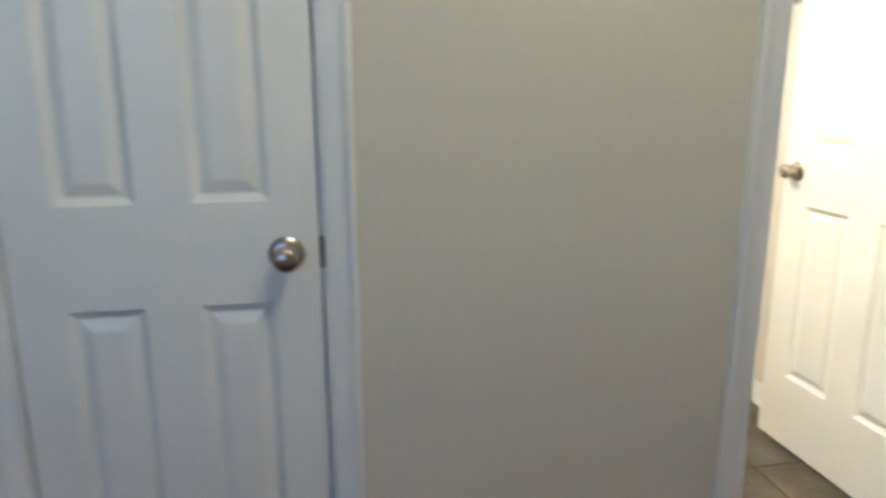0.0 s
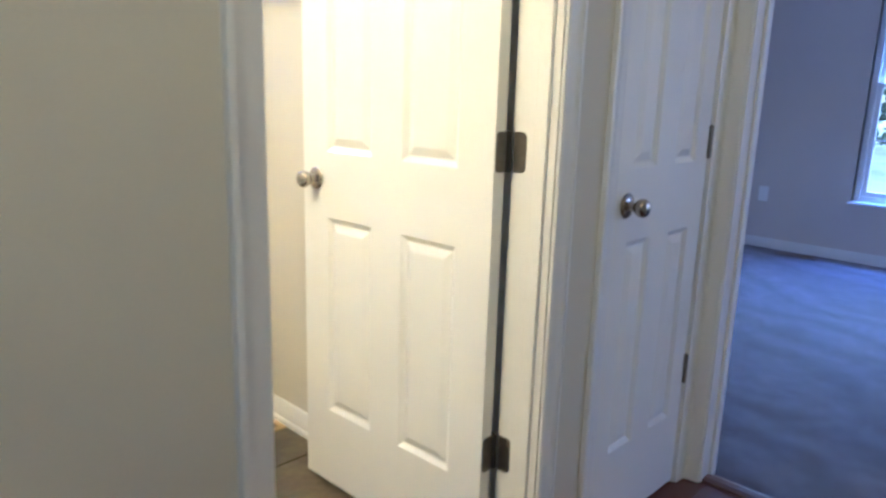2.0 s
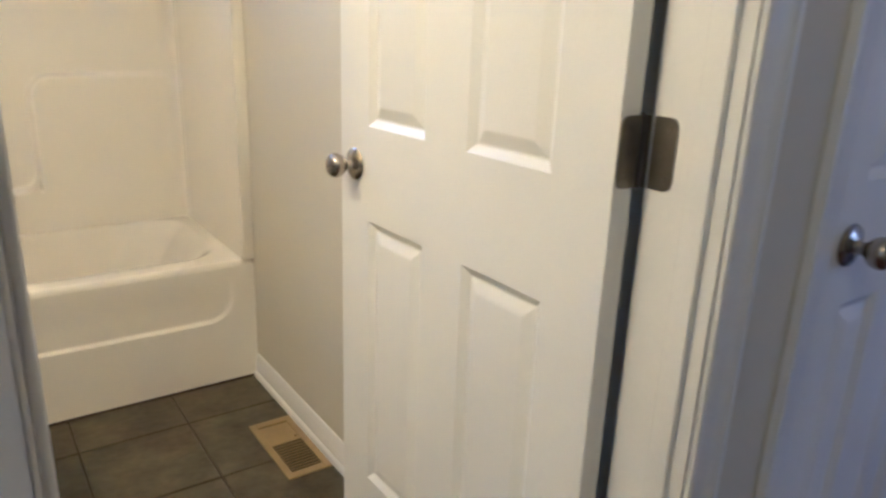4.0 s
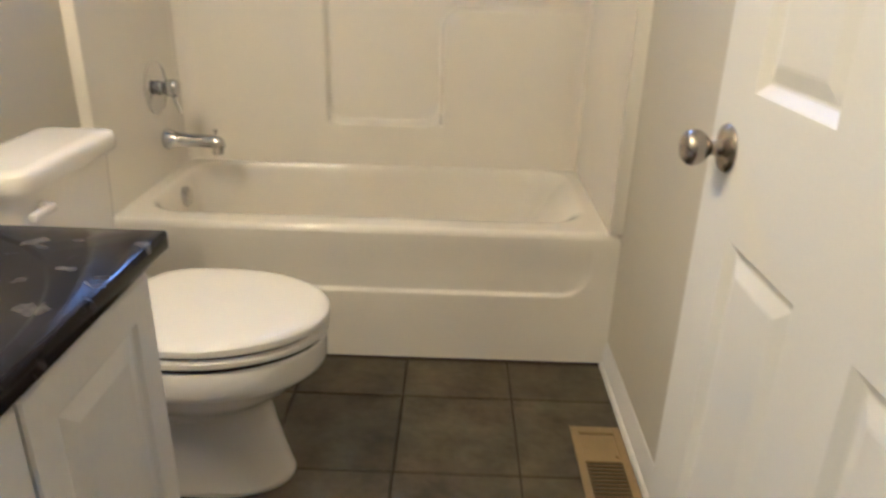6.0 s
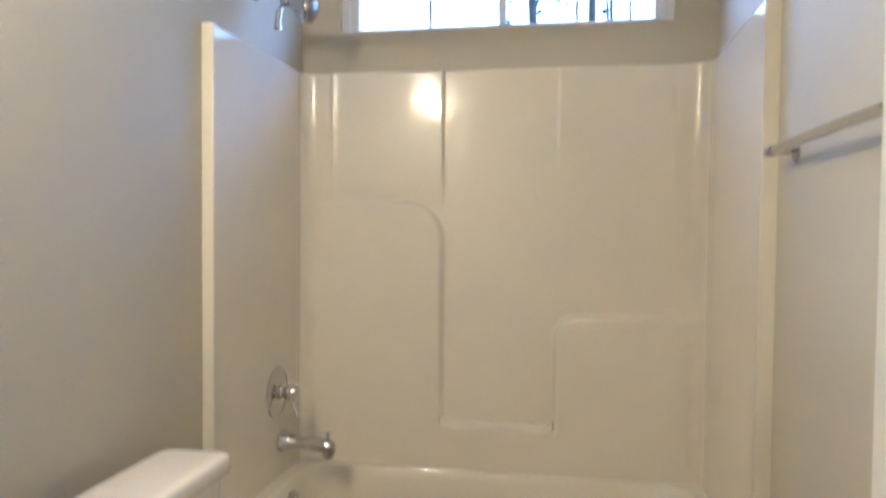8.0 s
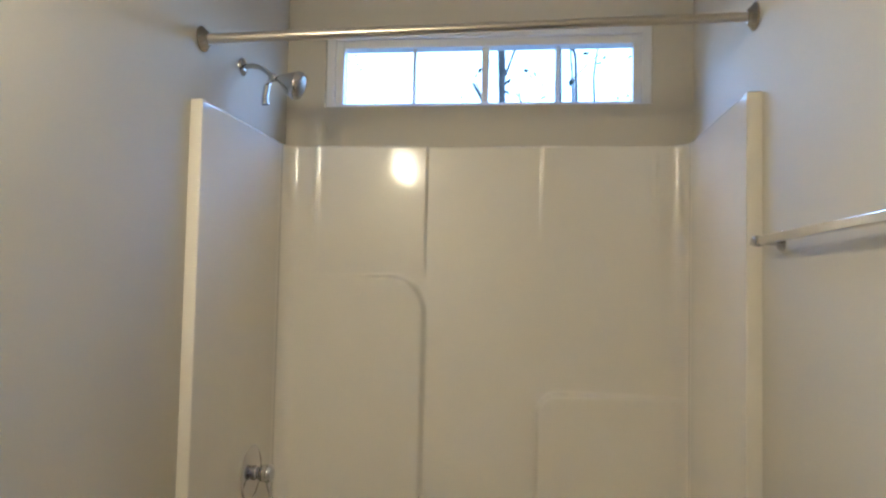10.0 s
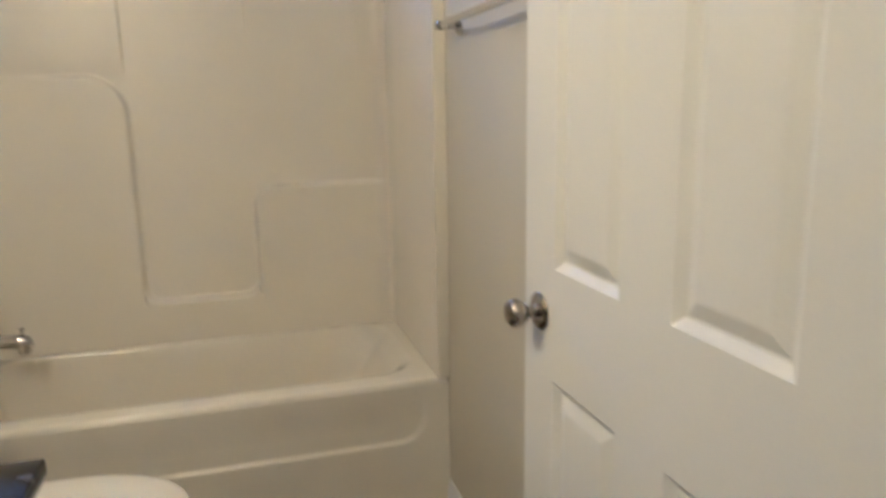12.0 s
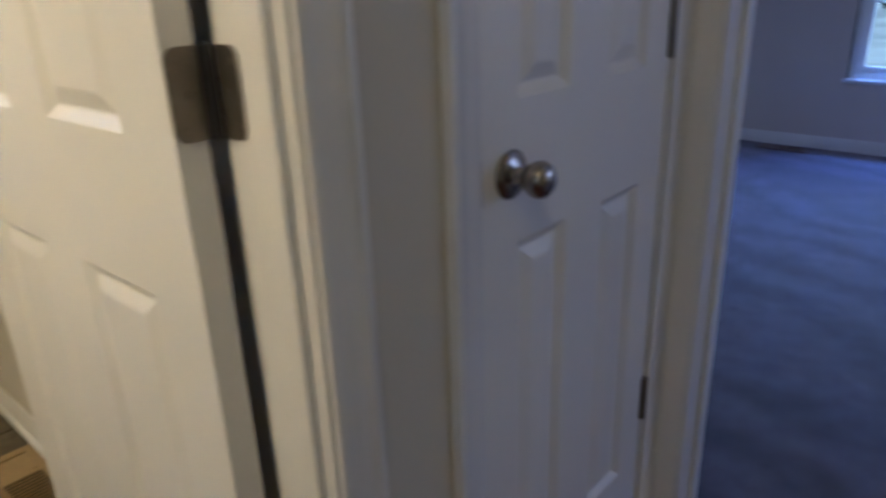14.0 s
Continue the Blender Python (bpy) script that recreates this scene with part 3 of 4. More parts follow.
def bath_window():
    x0, x1, z0, z1 = WIN
    e = thing("window_bath", ((x0 + x1) / 2, BY + 0.07, z0), "white vinyl strip window with four panes above the tub", "window", kind="structure")
    inv = Matrix.Translation((-(x0 + x1) / 2, -BY - 0.07, -z0))

    def add(name, bm, m, smooth=False):
        bm.transform(inv)
        return part(name, bm, m, e, smooth=smooth)

    f = 0.032
    y0, y1 = BY + 0.018, BY + 0.095
    for k, (ins, ya) in enumerate(((0.0, y0), (f, y0 + 0.016))):
        a0, a1, c0, c1 = x0 + ins, x1 - ins, z0 + ins * 0.3, z1 - ins
        bm = boxes(((a0, ya, c0), (a0 + f, y1, c1)), ((a1 - f, ya, c0), (a1, y1, c1)), ((a0 + f, ya, c0), (a1 - f, y1, c0 + f * 0.35)), ((a0 + f, ya, c1 - f), (a1 - f, y1, c1)), bevel=0.003)
        add("window_frame" if k == 0 else "sash", bm, VINYL)
    gx0, gx1, gz0, gz1 = x0 + 2 * f, x1 - 2 * f, z0 + 0.020, z1 - 2 * f
    n = 4
    for k in range(1, n):
        xm = gx0 + (gx1 - gx0) * k / n
        w = 0.014 if k == 2 else 0.0065
        add("muntin", boxes(((xm - w, y0 + 0.034, gz0 - 0.002), (xm + w, y0 + 0.058, gz1 + 0.002)), bevel=0.002), VINYL)
    for k in range(n):
        a, b = gx0 + (gx1 - gx0) * k / n, gx0 + (gx1 - gx0) * (k + 1) / n
        ob = add("pane", boxes(((a, y0 + 0.044, gz0), (b, y0 + 0.047, gz1))), GLASS)
        ob.visible_shadow = False
    # drywall sill
    add("sill", boxes(((x0 + 0.001, BY + 0.002, z0 - 0.004), (x1 - 0.001, BY + 0.018, z0 + 0.003)), bevel=0.001), VINYL)
    return e


bath_window()


def bed_window():
    y0, y1, z0, z1 = BW
    e = thing("window_bedroom", (FAR, (y0 + y1) / 2, z0), "white double-hung bedroom window with divided panes", "window", kind="structure")
    inv = Matrix.Translation((-FAR, -(y0 + y1) / 2, -z0))

    def add(name, bm, m):
        bm.transform(inv)
        return part(name, bm, m, e, smooth=False)

    f = 0.045
    xa, xb = FAR + 0.045, FAR + 0.11
    mid = 1.31
    add("window_frame", boxes(((xa, y0, z0), (xb, y0 + f, z1)), ((xa, y1 - f, z0), (xb, y1, z1)), ((xa, y0 + f, z1 - f), (xb, y1 - f, z1)), ((xa, y0 + f, z0), (xb, y1 - f, z0 + f)), bevel=0.003), VINYL)
    s = 0.035
    a, b = y0 + f, y1 - f
    for lo, hi, xs in ((z0 + f, mid + 0.02, xa + 0.008), (mid - 0.02, z1 - f, xa + 0.034)):
        sash = add("sash", boxes(((xs, a, lo), (xs + 0.022, a + s, hi)), ((xs, b - s, lo), (xs + 0.022, b, hi)), ((xs, a + s, lo), (xs + 0.022, b - s, lo + s)), ((xs, a + s, hi - s), (xs + 0.022, b - s, hi)), bevel=0.002), VINYL)
        n = 3
        for k in range(1, n):
            ym = a + s + (b - a - 2 * s) * k / n
            add("muntin", boxes(((xs + 0.005, ym - 0.006, lo + s), (xs + 0.017, ym + 0.006, hi - s))), VINYL)
        zm = (lo + hi) / 2
        add("muntin", boxes(((xs + 0.004, a + s, zm - 0.006), (xs + 0.018, b - s, zm + 0.006))), VINYL)
        ob = add("pane", boxes(((xs + 0.010, a + s, lo + s), (xs + 0.012, b - s, hi - s))), GLASS)
        ob.visible_shadow = False
    add("window_sill", boxes(((FAR - 0.028, y0 - 0.02, z0 - 0.018), (FAR + 0.05, y1 + 0.02, z0 + 0.004)), bevel=0.004), VINYL)
    add("reveal", boxes(((FAR + 0.001, y1, z0), (FAR + 0.12, y1 + 0.002, z1)), ((FAR + 0.001, y0 - 0.002, z0), (FAR + 0.12, y0, z1))), VINYL)
    return e


bed_window()

# ---------------- tub with surround ----------------
TY0, TY1 = 1.750, 2.420
RIM = 0.433
SX0, SX1 = LX + 0.036, RX - 0.038
TOP = 1.857


def tub():
    e = thing("bathtub", ((LX + RX) / 2, (TY0 + BY) / 2, 0), "glossy off-white moulded bathtub with a recessed apron", "bathtub")
    ox, oy = (LX + RX) / 2, (TY0 + BY) / 2
    inv = Matrix.Translation((-ox, -oy, 0))
    cx = (LX + RX) / 2
    # apron
    xa, xb = LX + 0.001, RX - 0.0005
    bm = bmesh.new()

    def apron(x, z):
        ins = min(x - (LX + 0.075), (RX - 0.075) - x)
        r = 0.085
        zl = 0.225
        # distance into the upper recessed field
        dx, dz = ins, z - zl
        if dx < r and dz < r:
            d = r - math.hypot(r - dx, r - dz)
        else:
            d = min(dx, dz)
        rec = 0.009 * soft(d / 0.014)
        fade = 1 - soft((z - 0.29) / 0.12)
        y = TY0 + rec * fade
        return (x, y, z)

    us = lin(xa, xa + 0.2, 30) + lin(xa + 0.2, xb - 0.2, 24)[1:] + lin(xb - 0.2, xb, 30)[1:]
    vs = lin(0.004, 0.20, 4) + lin(0.20, 0.34, 40)[1:] + lin(0.34, RIM - 0.020, 12)[1:]
    grid_surface(bm, us, vs, apron)
    bm.transform(inv)
    part("apron", bm, ACRYL, e)
    # rim and basin
    bm = bmesh.new()
    hy0 = (TY1 + 0.03 - TY0) / 2
    cy0 = (TY0 + TY1 + 0.03) / 2
    outer = lambda ins, z: rrect(cx, cy0, (RX - LX) / 2 - 0.002 - ins, hy0 - ins, 0.004 if ins < 0.01 else 0.012, z)
    bcx, bcy = cx, (TY0 + 0.085 + TY1 - 0.034) / 2
    bhx, bhy = (RX - LX) / 2 - 0.085, (TY1 - 0.034 - TY0 - 0.085) / 2
    rings = [outer(0, RIM - 0.022), outer(0.001, RIM - 0.014), outer(0.005, RIM - 0.005), outer(0.012, RIM - 0.001), outer(0.020, RIM)]
    keys = ((-0.016, RIM, 0.13, 0.0), (-0.006, RIM - 0.001, 0.13, 0.0), (0.002, RIM - 0.006, 0.13, 0.002), (0.008, RIM - 0.016, 0.13, 0.012), (0.014, RIM - 0.040, 0.13, 0.03), (0.024, 0.32, 0.13, 0.07), (0.038, 0.20, 0.13, 0.13), (0.056, 0.12, 0.13, 0.18), (0.085, 0.080, 0.12, 0.23), (0.13, 0.065, 0.11, 0.28))
    fine = list(keys[:5])
    for k in range(4, len(keys) - 1):
        p0, p1, p2, p3 = keys[k - 1], keys[k], keys[k + 1], keys[min(k + 2, len(keys) - 1)]
        for f in (0.25, 0.5, 0.75, 1.0):
            fine.append([0.5 * (2 * b + (c - a) * f + (2 * a - 5 * b + 4 * c - d) * f * f + (3 * b - a - 3 * c + d) * f ** 3) for a, b, c, d in zip(p0, p1, p2, p3)])
    for ins, z, r, right in fine:
        rings.append(rrect(bcx - right / 2, bcy, bhx - ins - right / 2, bhy - ins * 0.75, r, z))
    loft(bm, rings, False, True)
    bm.transform(inv)
    part("basin", bm, ACRYL, e).data.set_sharp_from_angle(angle=radians(100))
    # dark line at the floor
    part("floor_line", boxes(((xa - ox, TY0 - 0.0045 - oy, 0.0), (xb - ox, TY0 + 0.01 - oy, 0.0075))), SEAM, e, smooth=False)
    # overflow and drain
    m = inv @ Matrix.Translation((bcx - bhx + 0.022, 2.138, 0.372)) @ Matrix.Rotation(radians(90), 4, "Y")
    part("overflow_plate", lathe(bmesh.new(), [(0, -0.01), (0.034, -0.01), (0.036, 0.003), (0.030, 0.009), (0.012, 0.012), (0.006, 0.010), (0, 0.010)], 28, m), CHROME, e, "chrome overflow plate")
    m = inv @ Matrix.Translation((bcx - bhx + 0.25, 2.12, 0.066))
    part("drain", lathe(bmesh.new(), [(0, 0.004), (0.012, 0.004), (0.018, 0.001), (0.032, 0.003), (0.036, 0)], 24, m), CHROME, e, "chrome drain ring")
    return e


tub()


def surround():
    e = thing("tub_surround", ((LX + RX) / 2, TY1, RIM), "glossy off-white three-sided moulded tub surround with soap shelves", "tub surround")
    inv = Matrix.Translation((-(LX + RX) / 2, -TY1, -RIM))
    bm = bmesh.new()

    def edge_dist(x, z):
        """Signed depth into the raised lower field (positive inside)."""
        r = 0.10
        # left block below z 1.383, right block below 0.990, low block below 0.588
        def corner(dx, dz, rad):
            if dx < rad and dz < rad:
                return rad - math.hypot(rad - dx, rad - dz)
            return min(dx, dz)
        dl = corner(-0.853 - x, 1.383 - z, 0.13)
        dr = corner(x + 0.450, 0.990 - z, 0.075)
        db = 0.588 - z
        d = max(dl, dr, db)
        # fillets at the foot of the recess
        q = 0.06
        for cxx, s in ((-0.853 + q, -1), (-0.450 - q, 1)):
            if (x - cxx) * s > 0 and z < 0.588 + q and s * (x - cxx) < q:
                d = max(d, math.hypot(x - cxx, z - (0.588 + q)) - q)
        return d

    R = 0.055
    y_front = TY0 - 0.008
    side = TY1 - R - y_front
    arc = R * math.pi / 2
    flat = SX1 - SX0 - 2 * R
    total = 2 * side + 2 * arc + flat

    def plan(u):
        """Point and inward normal of the sheet at the length u from its left front edge."""
        if u < side:
            return SX0, y_front + u, 1.0, 0.0
        u -= side
        if u < arc:
            a = u / R
            return SX0 + R - R * math.cos(a), TY1 - R + R * math.sin(a), math.cos(a), -math.sin(a)
        u -= arc
        if u < flat:
            return SX0 + R + u, TY1, 0.0, -1.0
        u -= flat
        if u < arc:
            a = u / R
            return SX1 - R + R * math.sin(a), TY1 - R + R * math.cos(a), -math.sin(a), -math.cos(a)
        return SX1, TY1 - R - (u - arc), -1.0, 0.0

    def sheet(u, z):
        x, y, nx, ny = plan(u)
        d = 0.0
        if side < u < total - side:
            fade = (1 - 0.92 * soft((-0.97 - x) / 0.20) * soft((z - 0.95) / 0.30)) * (1 - 0.55 * soft((x + 0.36) / 0.20) * soft((z - 0.75) / 0.15))
            ends = soft((u - side) / arc) * soft((total - side - u) / arc)
            d += 0.030 * fade * ends * soft((edge_dist(x, z) + 0.011) / 0.022)
            for xr, zb, amp in ((-0.853, 1.36, 0.012), (-0.446, 1.50, 0.005)):
                d += ends * amp * soft((xr - x if xr < -0.6 else x - xr) / 0.010 + 0.5) * soft((z - zb) / 0.10)
            d += 0.0011 * noise.noise(Vector((x * 5.0, z * 2.6, 4.0)))
            # fine upright creases in the upper half
            for xr in (-1.262, -0.056):
                d += 0.0038 * math.exp(-((x - xr) / 0.008) ** 2) * soft((z - 1.35) / 0.3)
        # soft beads where the corners begin
        for uc in (side - 0.012, total - side + 0.012):
            d += 0.0014 * math.exp(-((u - uc) / 0.008) ** 2)
        return (x + nx * d, y + ny * d, z)

    us = lin(0, side - 0.04, 8) + lin(side - 0.04, side + arc, 30)[1:]
    b0 = side + arc
    def bx(x):
        return b0 + x - (SX0 + R)
    us += lin(b0, bx(-1.25), 14)[1:] + lin(bx(-1.25), bx(-1.10), 14)[1:] + lin(bx(-1.10), bx(-0.92), 22)[1:] + lin(bx(-0.92), bx(-0.84), 26)[1:] + lin(bx(-0.84), bx(-0.50), 26)[1:] + lin(bx(-0.50), bx(-0.40), 26)[1:] + lin(bx(-0.40), bx(-0.10), 18)[1:] + lin(bx(-0.10), b0 + flat, 14)[1:]
    us += lin(b0 + flat, b0 + flat + arc + 0.04, 30)[1:] + lin(b0 + flat + arc + 0.04, total, 8)[1:]
    vs = lin(RIM + 0.0, 0.66, 44) + lin(0.66, 0.90, 12)[1:] + lin(0.90, 1.02, 26)[1:] + lin(1.02, 1.24, 12)[1:] + lin(1.24, 1.40, 34)[1:] + lin(1.40, TOP - 0.010, 26)[1:]
    grid_surface(bm, us, vs, sheet)
    # rolled top edge and flat ledge
    rows = []
    for off, z in ((0.0, TOP - 0.010), (-0.001, TOP - 0.006), (-0.003, TOP - 0.003), (-0.006, TOP - 0.001), (-0.010, TOP)):
        row = []
        for u in us:
            x, y, z_ = sheet(u, TOP - 0.010)
            _, _, nx, ny = plan(u)
            row.append(bm.verts.new((x + nx * off, y + ny * off, z)))
        rows.append(row)
    outer = []
    for u in us:
        x, y, nx, ny = plan(u)
        outer.append(bm.verts.new((LX + 0.003 if x < SX0 + R and u < b0 else RX - 0.003 if u > b0 + flat else x, y if u < side or u > total - side else BY - 0.003, TOP + 0.001)))
    rows.append(outer)
    for a, b in zip(rows, rows[1:]):
        for k in range(len(us) - 1):
            bm.faces.new((a[k], a[k + 1], b[k + 1], b[k]))
    bm.transform(inv)
    part("wall_sheet", bm, ACRYL, e)
    for x0, x1, name in ((LX - 0.002, SX0 - 0.001, "end_flange"), (SX1 + 0.001, RX + 0.002, "end_flange")):
        bm = boxes(((x0, TY0 - 0.010, RIM + 0.001), (x1, TY0 + 0.03, TOP)), bevel=0.004)
        bm.transform(inv)
        part(name, bm, ACRYL, e)
    return e


surround()

# ---------------- tub fittings ----------------
e = thing("shower_valve", (SX0, 2.164, 0.733), "chrome shower valve with a round plate and lever knob", "shower valve")
ry = Matrix.Rotation(radians(90), 4, "Y")
part("plate", lathe(bmesh.new(), [(0, 0), (0.086, 0), (0.088, 0.002), (0.084, 0.005), (0.05, 0.011), (0.026, 0.014), (0, 0.014)], 44, ry), CHROME, e, "round chrome escutcheon")
part("stem", lathe(bmesh.new(), [(0.024, 0.012), (0.024, 0.022), (0.020, 0.026), (0.020, 0.034), (0, 0.034)], 28, ry), CHROME, e)
part("handle", lathe(bmesh.new(), [(0, 0.034), (0.018, 0.034), (0.027, 0.040), (0.030, 0.052), (0.030, 0.066), (0.026, 0.074), (0.010, 0.077), (0, 0.077)], 10, ry), CHROME, e, "faceted chrome handle")
bm = tube(bmesh.new(), [(0.055, 0, -0.012), (0.066, -0.01, -0.04), (0.082, -0.02, -0.075)], [0.007, 0.006, 0.005], 12)
part("lever", bm, CHROME, e)

e = thing("tub_spout", (SX0, 2.198, 0.556), "chrome tub spout with a diverter pull", "tub spout")
bm = bmesh.new()
rings = []
for x, r, dz in ((0, 0.034, 0), (0.006, 0.036, 0), (0.014, 0.030, 0), (0.04, 0.024, -0.001), (0.09, 0.0215, -0.003), (0.13, 0.022, -0.005), (0.155, 0.023, -0.007), (0.172, 0.020, -0.011), (0.180, 0.010, -0.016)):
    x, r = x * 1.10, r * 1.08
    rings.append([(x, r * math.cos(2 * math.pi * k / 24), r * 0.95 * math.sin(2 * math.pi * k / 24) + dz) for k in range(24)])
loft(bm, rings)
part("body", bm, CHROME, e)
part("outlet", lathe(bmesh.new(), [(0.017, -0.045), (0.020, -0.040), (0.021, -0.005), (0.0, -0.005)], 20, Matrix.Translation((0.173, 0, -0.003))), CHROME, e)
part("diverter", lathe(bmesh.new(), [(0.004, 0.012), (0.004, 0.030), (0.009, 0.032), (0.009, 0.037), (0, 0.038)], 16, Matrix.Translation((0.171, 0, 0.0))), CHROME, e)

e = thing("shower", (LX, 2.07, 2.047), "chrome shower head on a bent arm with a handset cradle", "shower")
part("flange", lathe(bmesh.new(), [(0, 0), (0.030, 0), (0.029, 0.004), (0.018, 0.010), (0.009, 0.012)], 28, ry), CHROME, e)
part("arm", tube(bmesh.new(), [(0.005, 0, 0), (0.035, 0, 0.002), (0.065, 0, -0.004), (0.085, 0, -0.018), (0.105, 0, -0.036)], 0.0085, 14), CHROME, e)
m = Matrix.Translation((0.105, 0, -0.036)) @ Matrix.Rotation(radians(118), 4, "Y")
part("ball_joint", lathe(bmesh.new(), [(0, -0.014), (0.010, -0.012), (0.0145, -0.004), (0.0145, 0.006), (0.012, 0.014), (0, 0.016)], 20, m), CHROME, e)
m = Matrix.Translation((0.125, 0, -0.040)) @ Matrix.Rotation(radians(112), 4, "Y")
part("head", lathe(bmesh.new(), [(0, 0), (0.014, 0), (0.018, 0.010), (0.030, 0.030), (0.042, 0.052), (0.046, 0.060), (0.046, 0.074), (0.042, 0.079), (0, 0.077)], 36, m), CHROME, e, "chrome spray head")
part("face", lathe(bmesh.new(), [(0, 0.0785), (0.034, 0.0795), (0.036, 0.0780)], 30, m), HINGE, e, "grey spray face")
bm = tube(bmesh.new(), [(0.103, 0, -0.035), (0.090, -0.012, -0.070), (0.086, -0.016, -0.105), (0.088, -0.016, -0.128)], [0.012, 0.011, 0.010, 0.013], 14)
part("cradle", bm, CHROME, e)

e = thing("shower_rod", ((LX + RX) / 2, 1.79, 2.052), "brushed nickel straight shower curtain rod with round flanges", "shower rod")
e.matrix_basis = pose((LX + RX) / 2, 1.79, 2.052, 0, -1.0, 0)
hw = (RX - LX) / 2
part("rod", tube(bmesh.new(), [(-hw + 0.004, 0, 0), (-0.02, 0, 0), (hw - 0.004, 0, 0)], 0.0125, 20), ROD, e)
part("sleeve", tube(bmesh.new(), [(-hw + 0.004, 0, 0), (-0.18, 0, 0)], 0.0145, 20), ROD, e)
for s in (-1, 1):
    part("flange", lathe(bmesh.new(), [(0, 0.001), (0.036, 0.001), (0.036, 0.006), (0.028, 0.012), (0.020, 0.020), (0.016, 0.022), (0, 0.022)], 30, Matrix.Translation((s * hw, 0, 0)) @ Matrix.Rotation(radians(-90 * s), 4, "Y")), NICKEL, e, "round nickel flange")

e = thing("towel_bar", (RX, 1.290, 1.474), "chrome towel bar on two posts on the bathroom wall", "towel bar")
L = 0.310
bm = boxes(((-0.006, -L - 0.035, -0.0085), (0.006, L + 0.035, 0.0085)), bevel=0.0015)
bm.transform(Matrix.Translation((-0.055, 0, 0)) @ Matrix.Rotation(radians(9), 4, "Y"))
part("bar", bm, CHROME, e, "flat polished chrome bar", smooth=False)
for s in (-1, 1):
    part("post", lathe(bmesh.new(), [(0, 0), (0.024, 0), (0.025, 0.003), (0.019, 0.009), (0.010, 0.014), (0.0085, 0.040), (0.012, 0.046), (0.0135, 0.054), (0.012, 0.063), (0.004, 0.068), (0, 0.068)], 24, Matrix.Translation((0, s * L, 0)) @ Matrix.Rotation(radians(-90), 4, "Y")), CHROME, e)

# ---------------- toilet ----------------


def egg(cx, cy, back, front, half, z, n=48, square=2.2):
    """An egg outline: its blunt side at -x, its nose at +x."""
    out = []
    for i in range(n):
        a = 2 * math.pi * i / n
        c, s = math.cos(a), math.sin(a)
        rx = front if c > 0 else back
        p = square if c < 0 else 2.0
        out.append((cx + rx * math.copysign(abs(c) ** (2 / p), c), cy + half * math.copysign(abs(s) ** (2 / p), s), z))
    return out


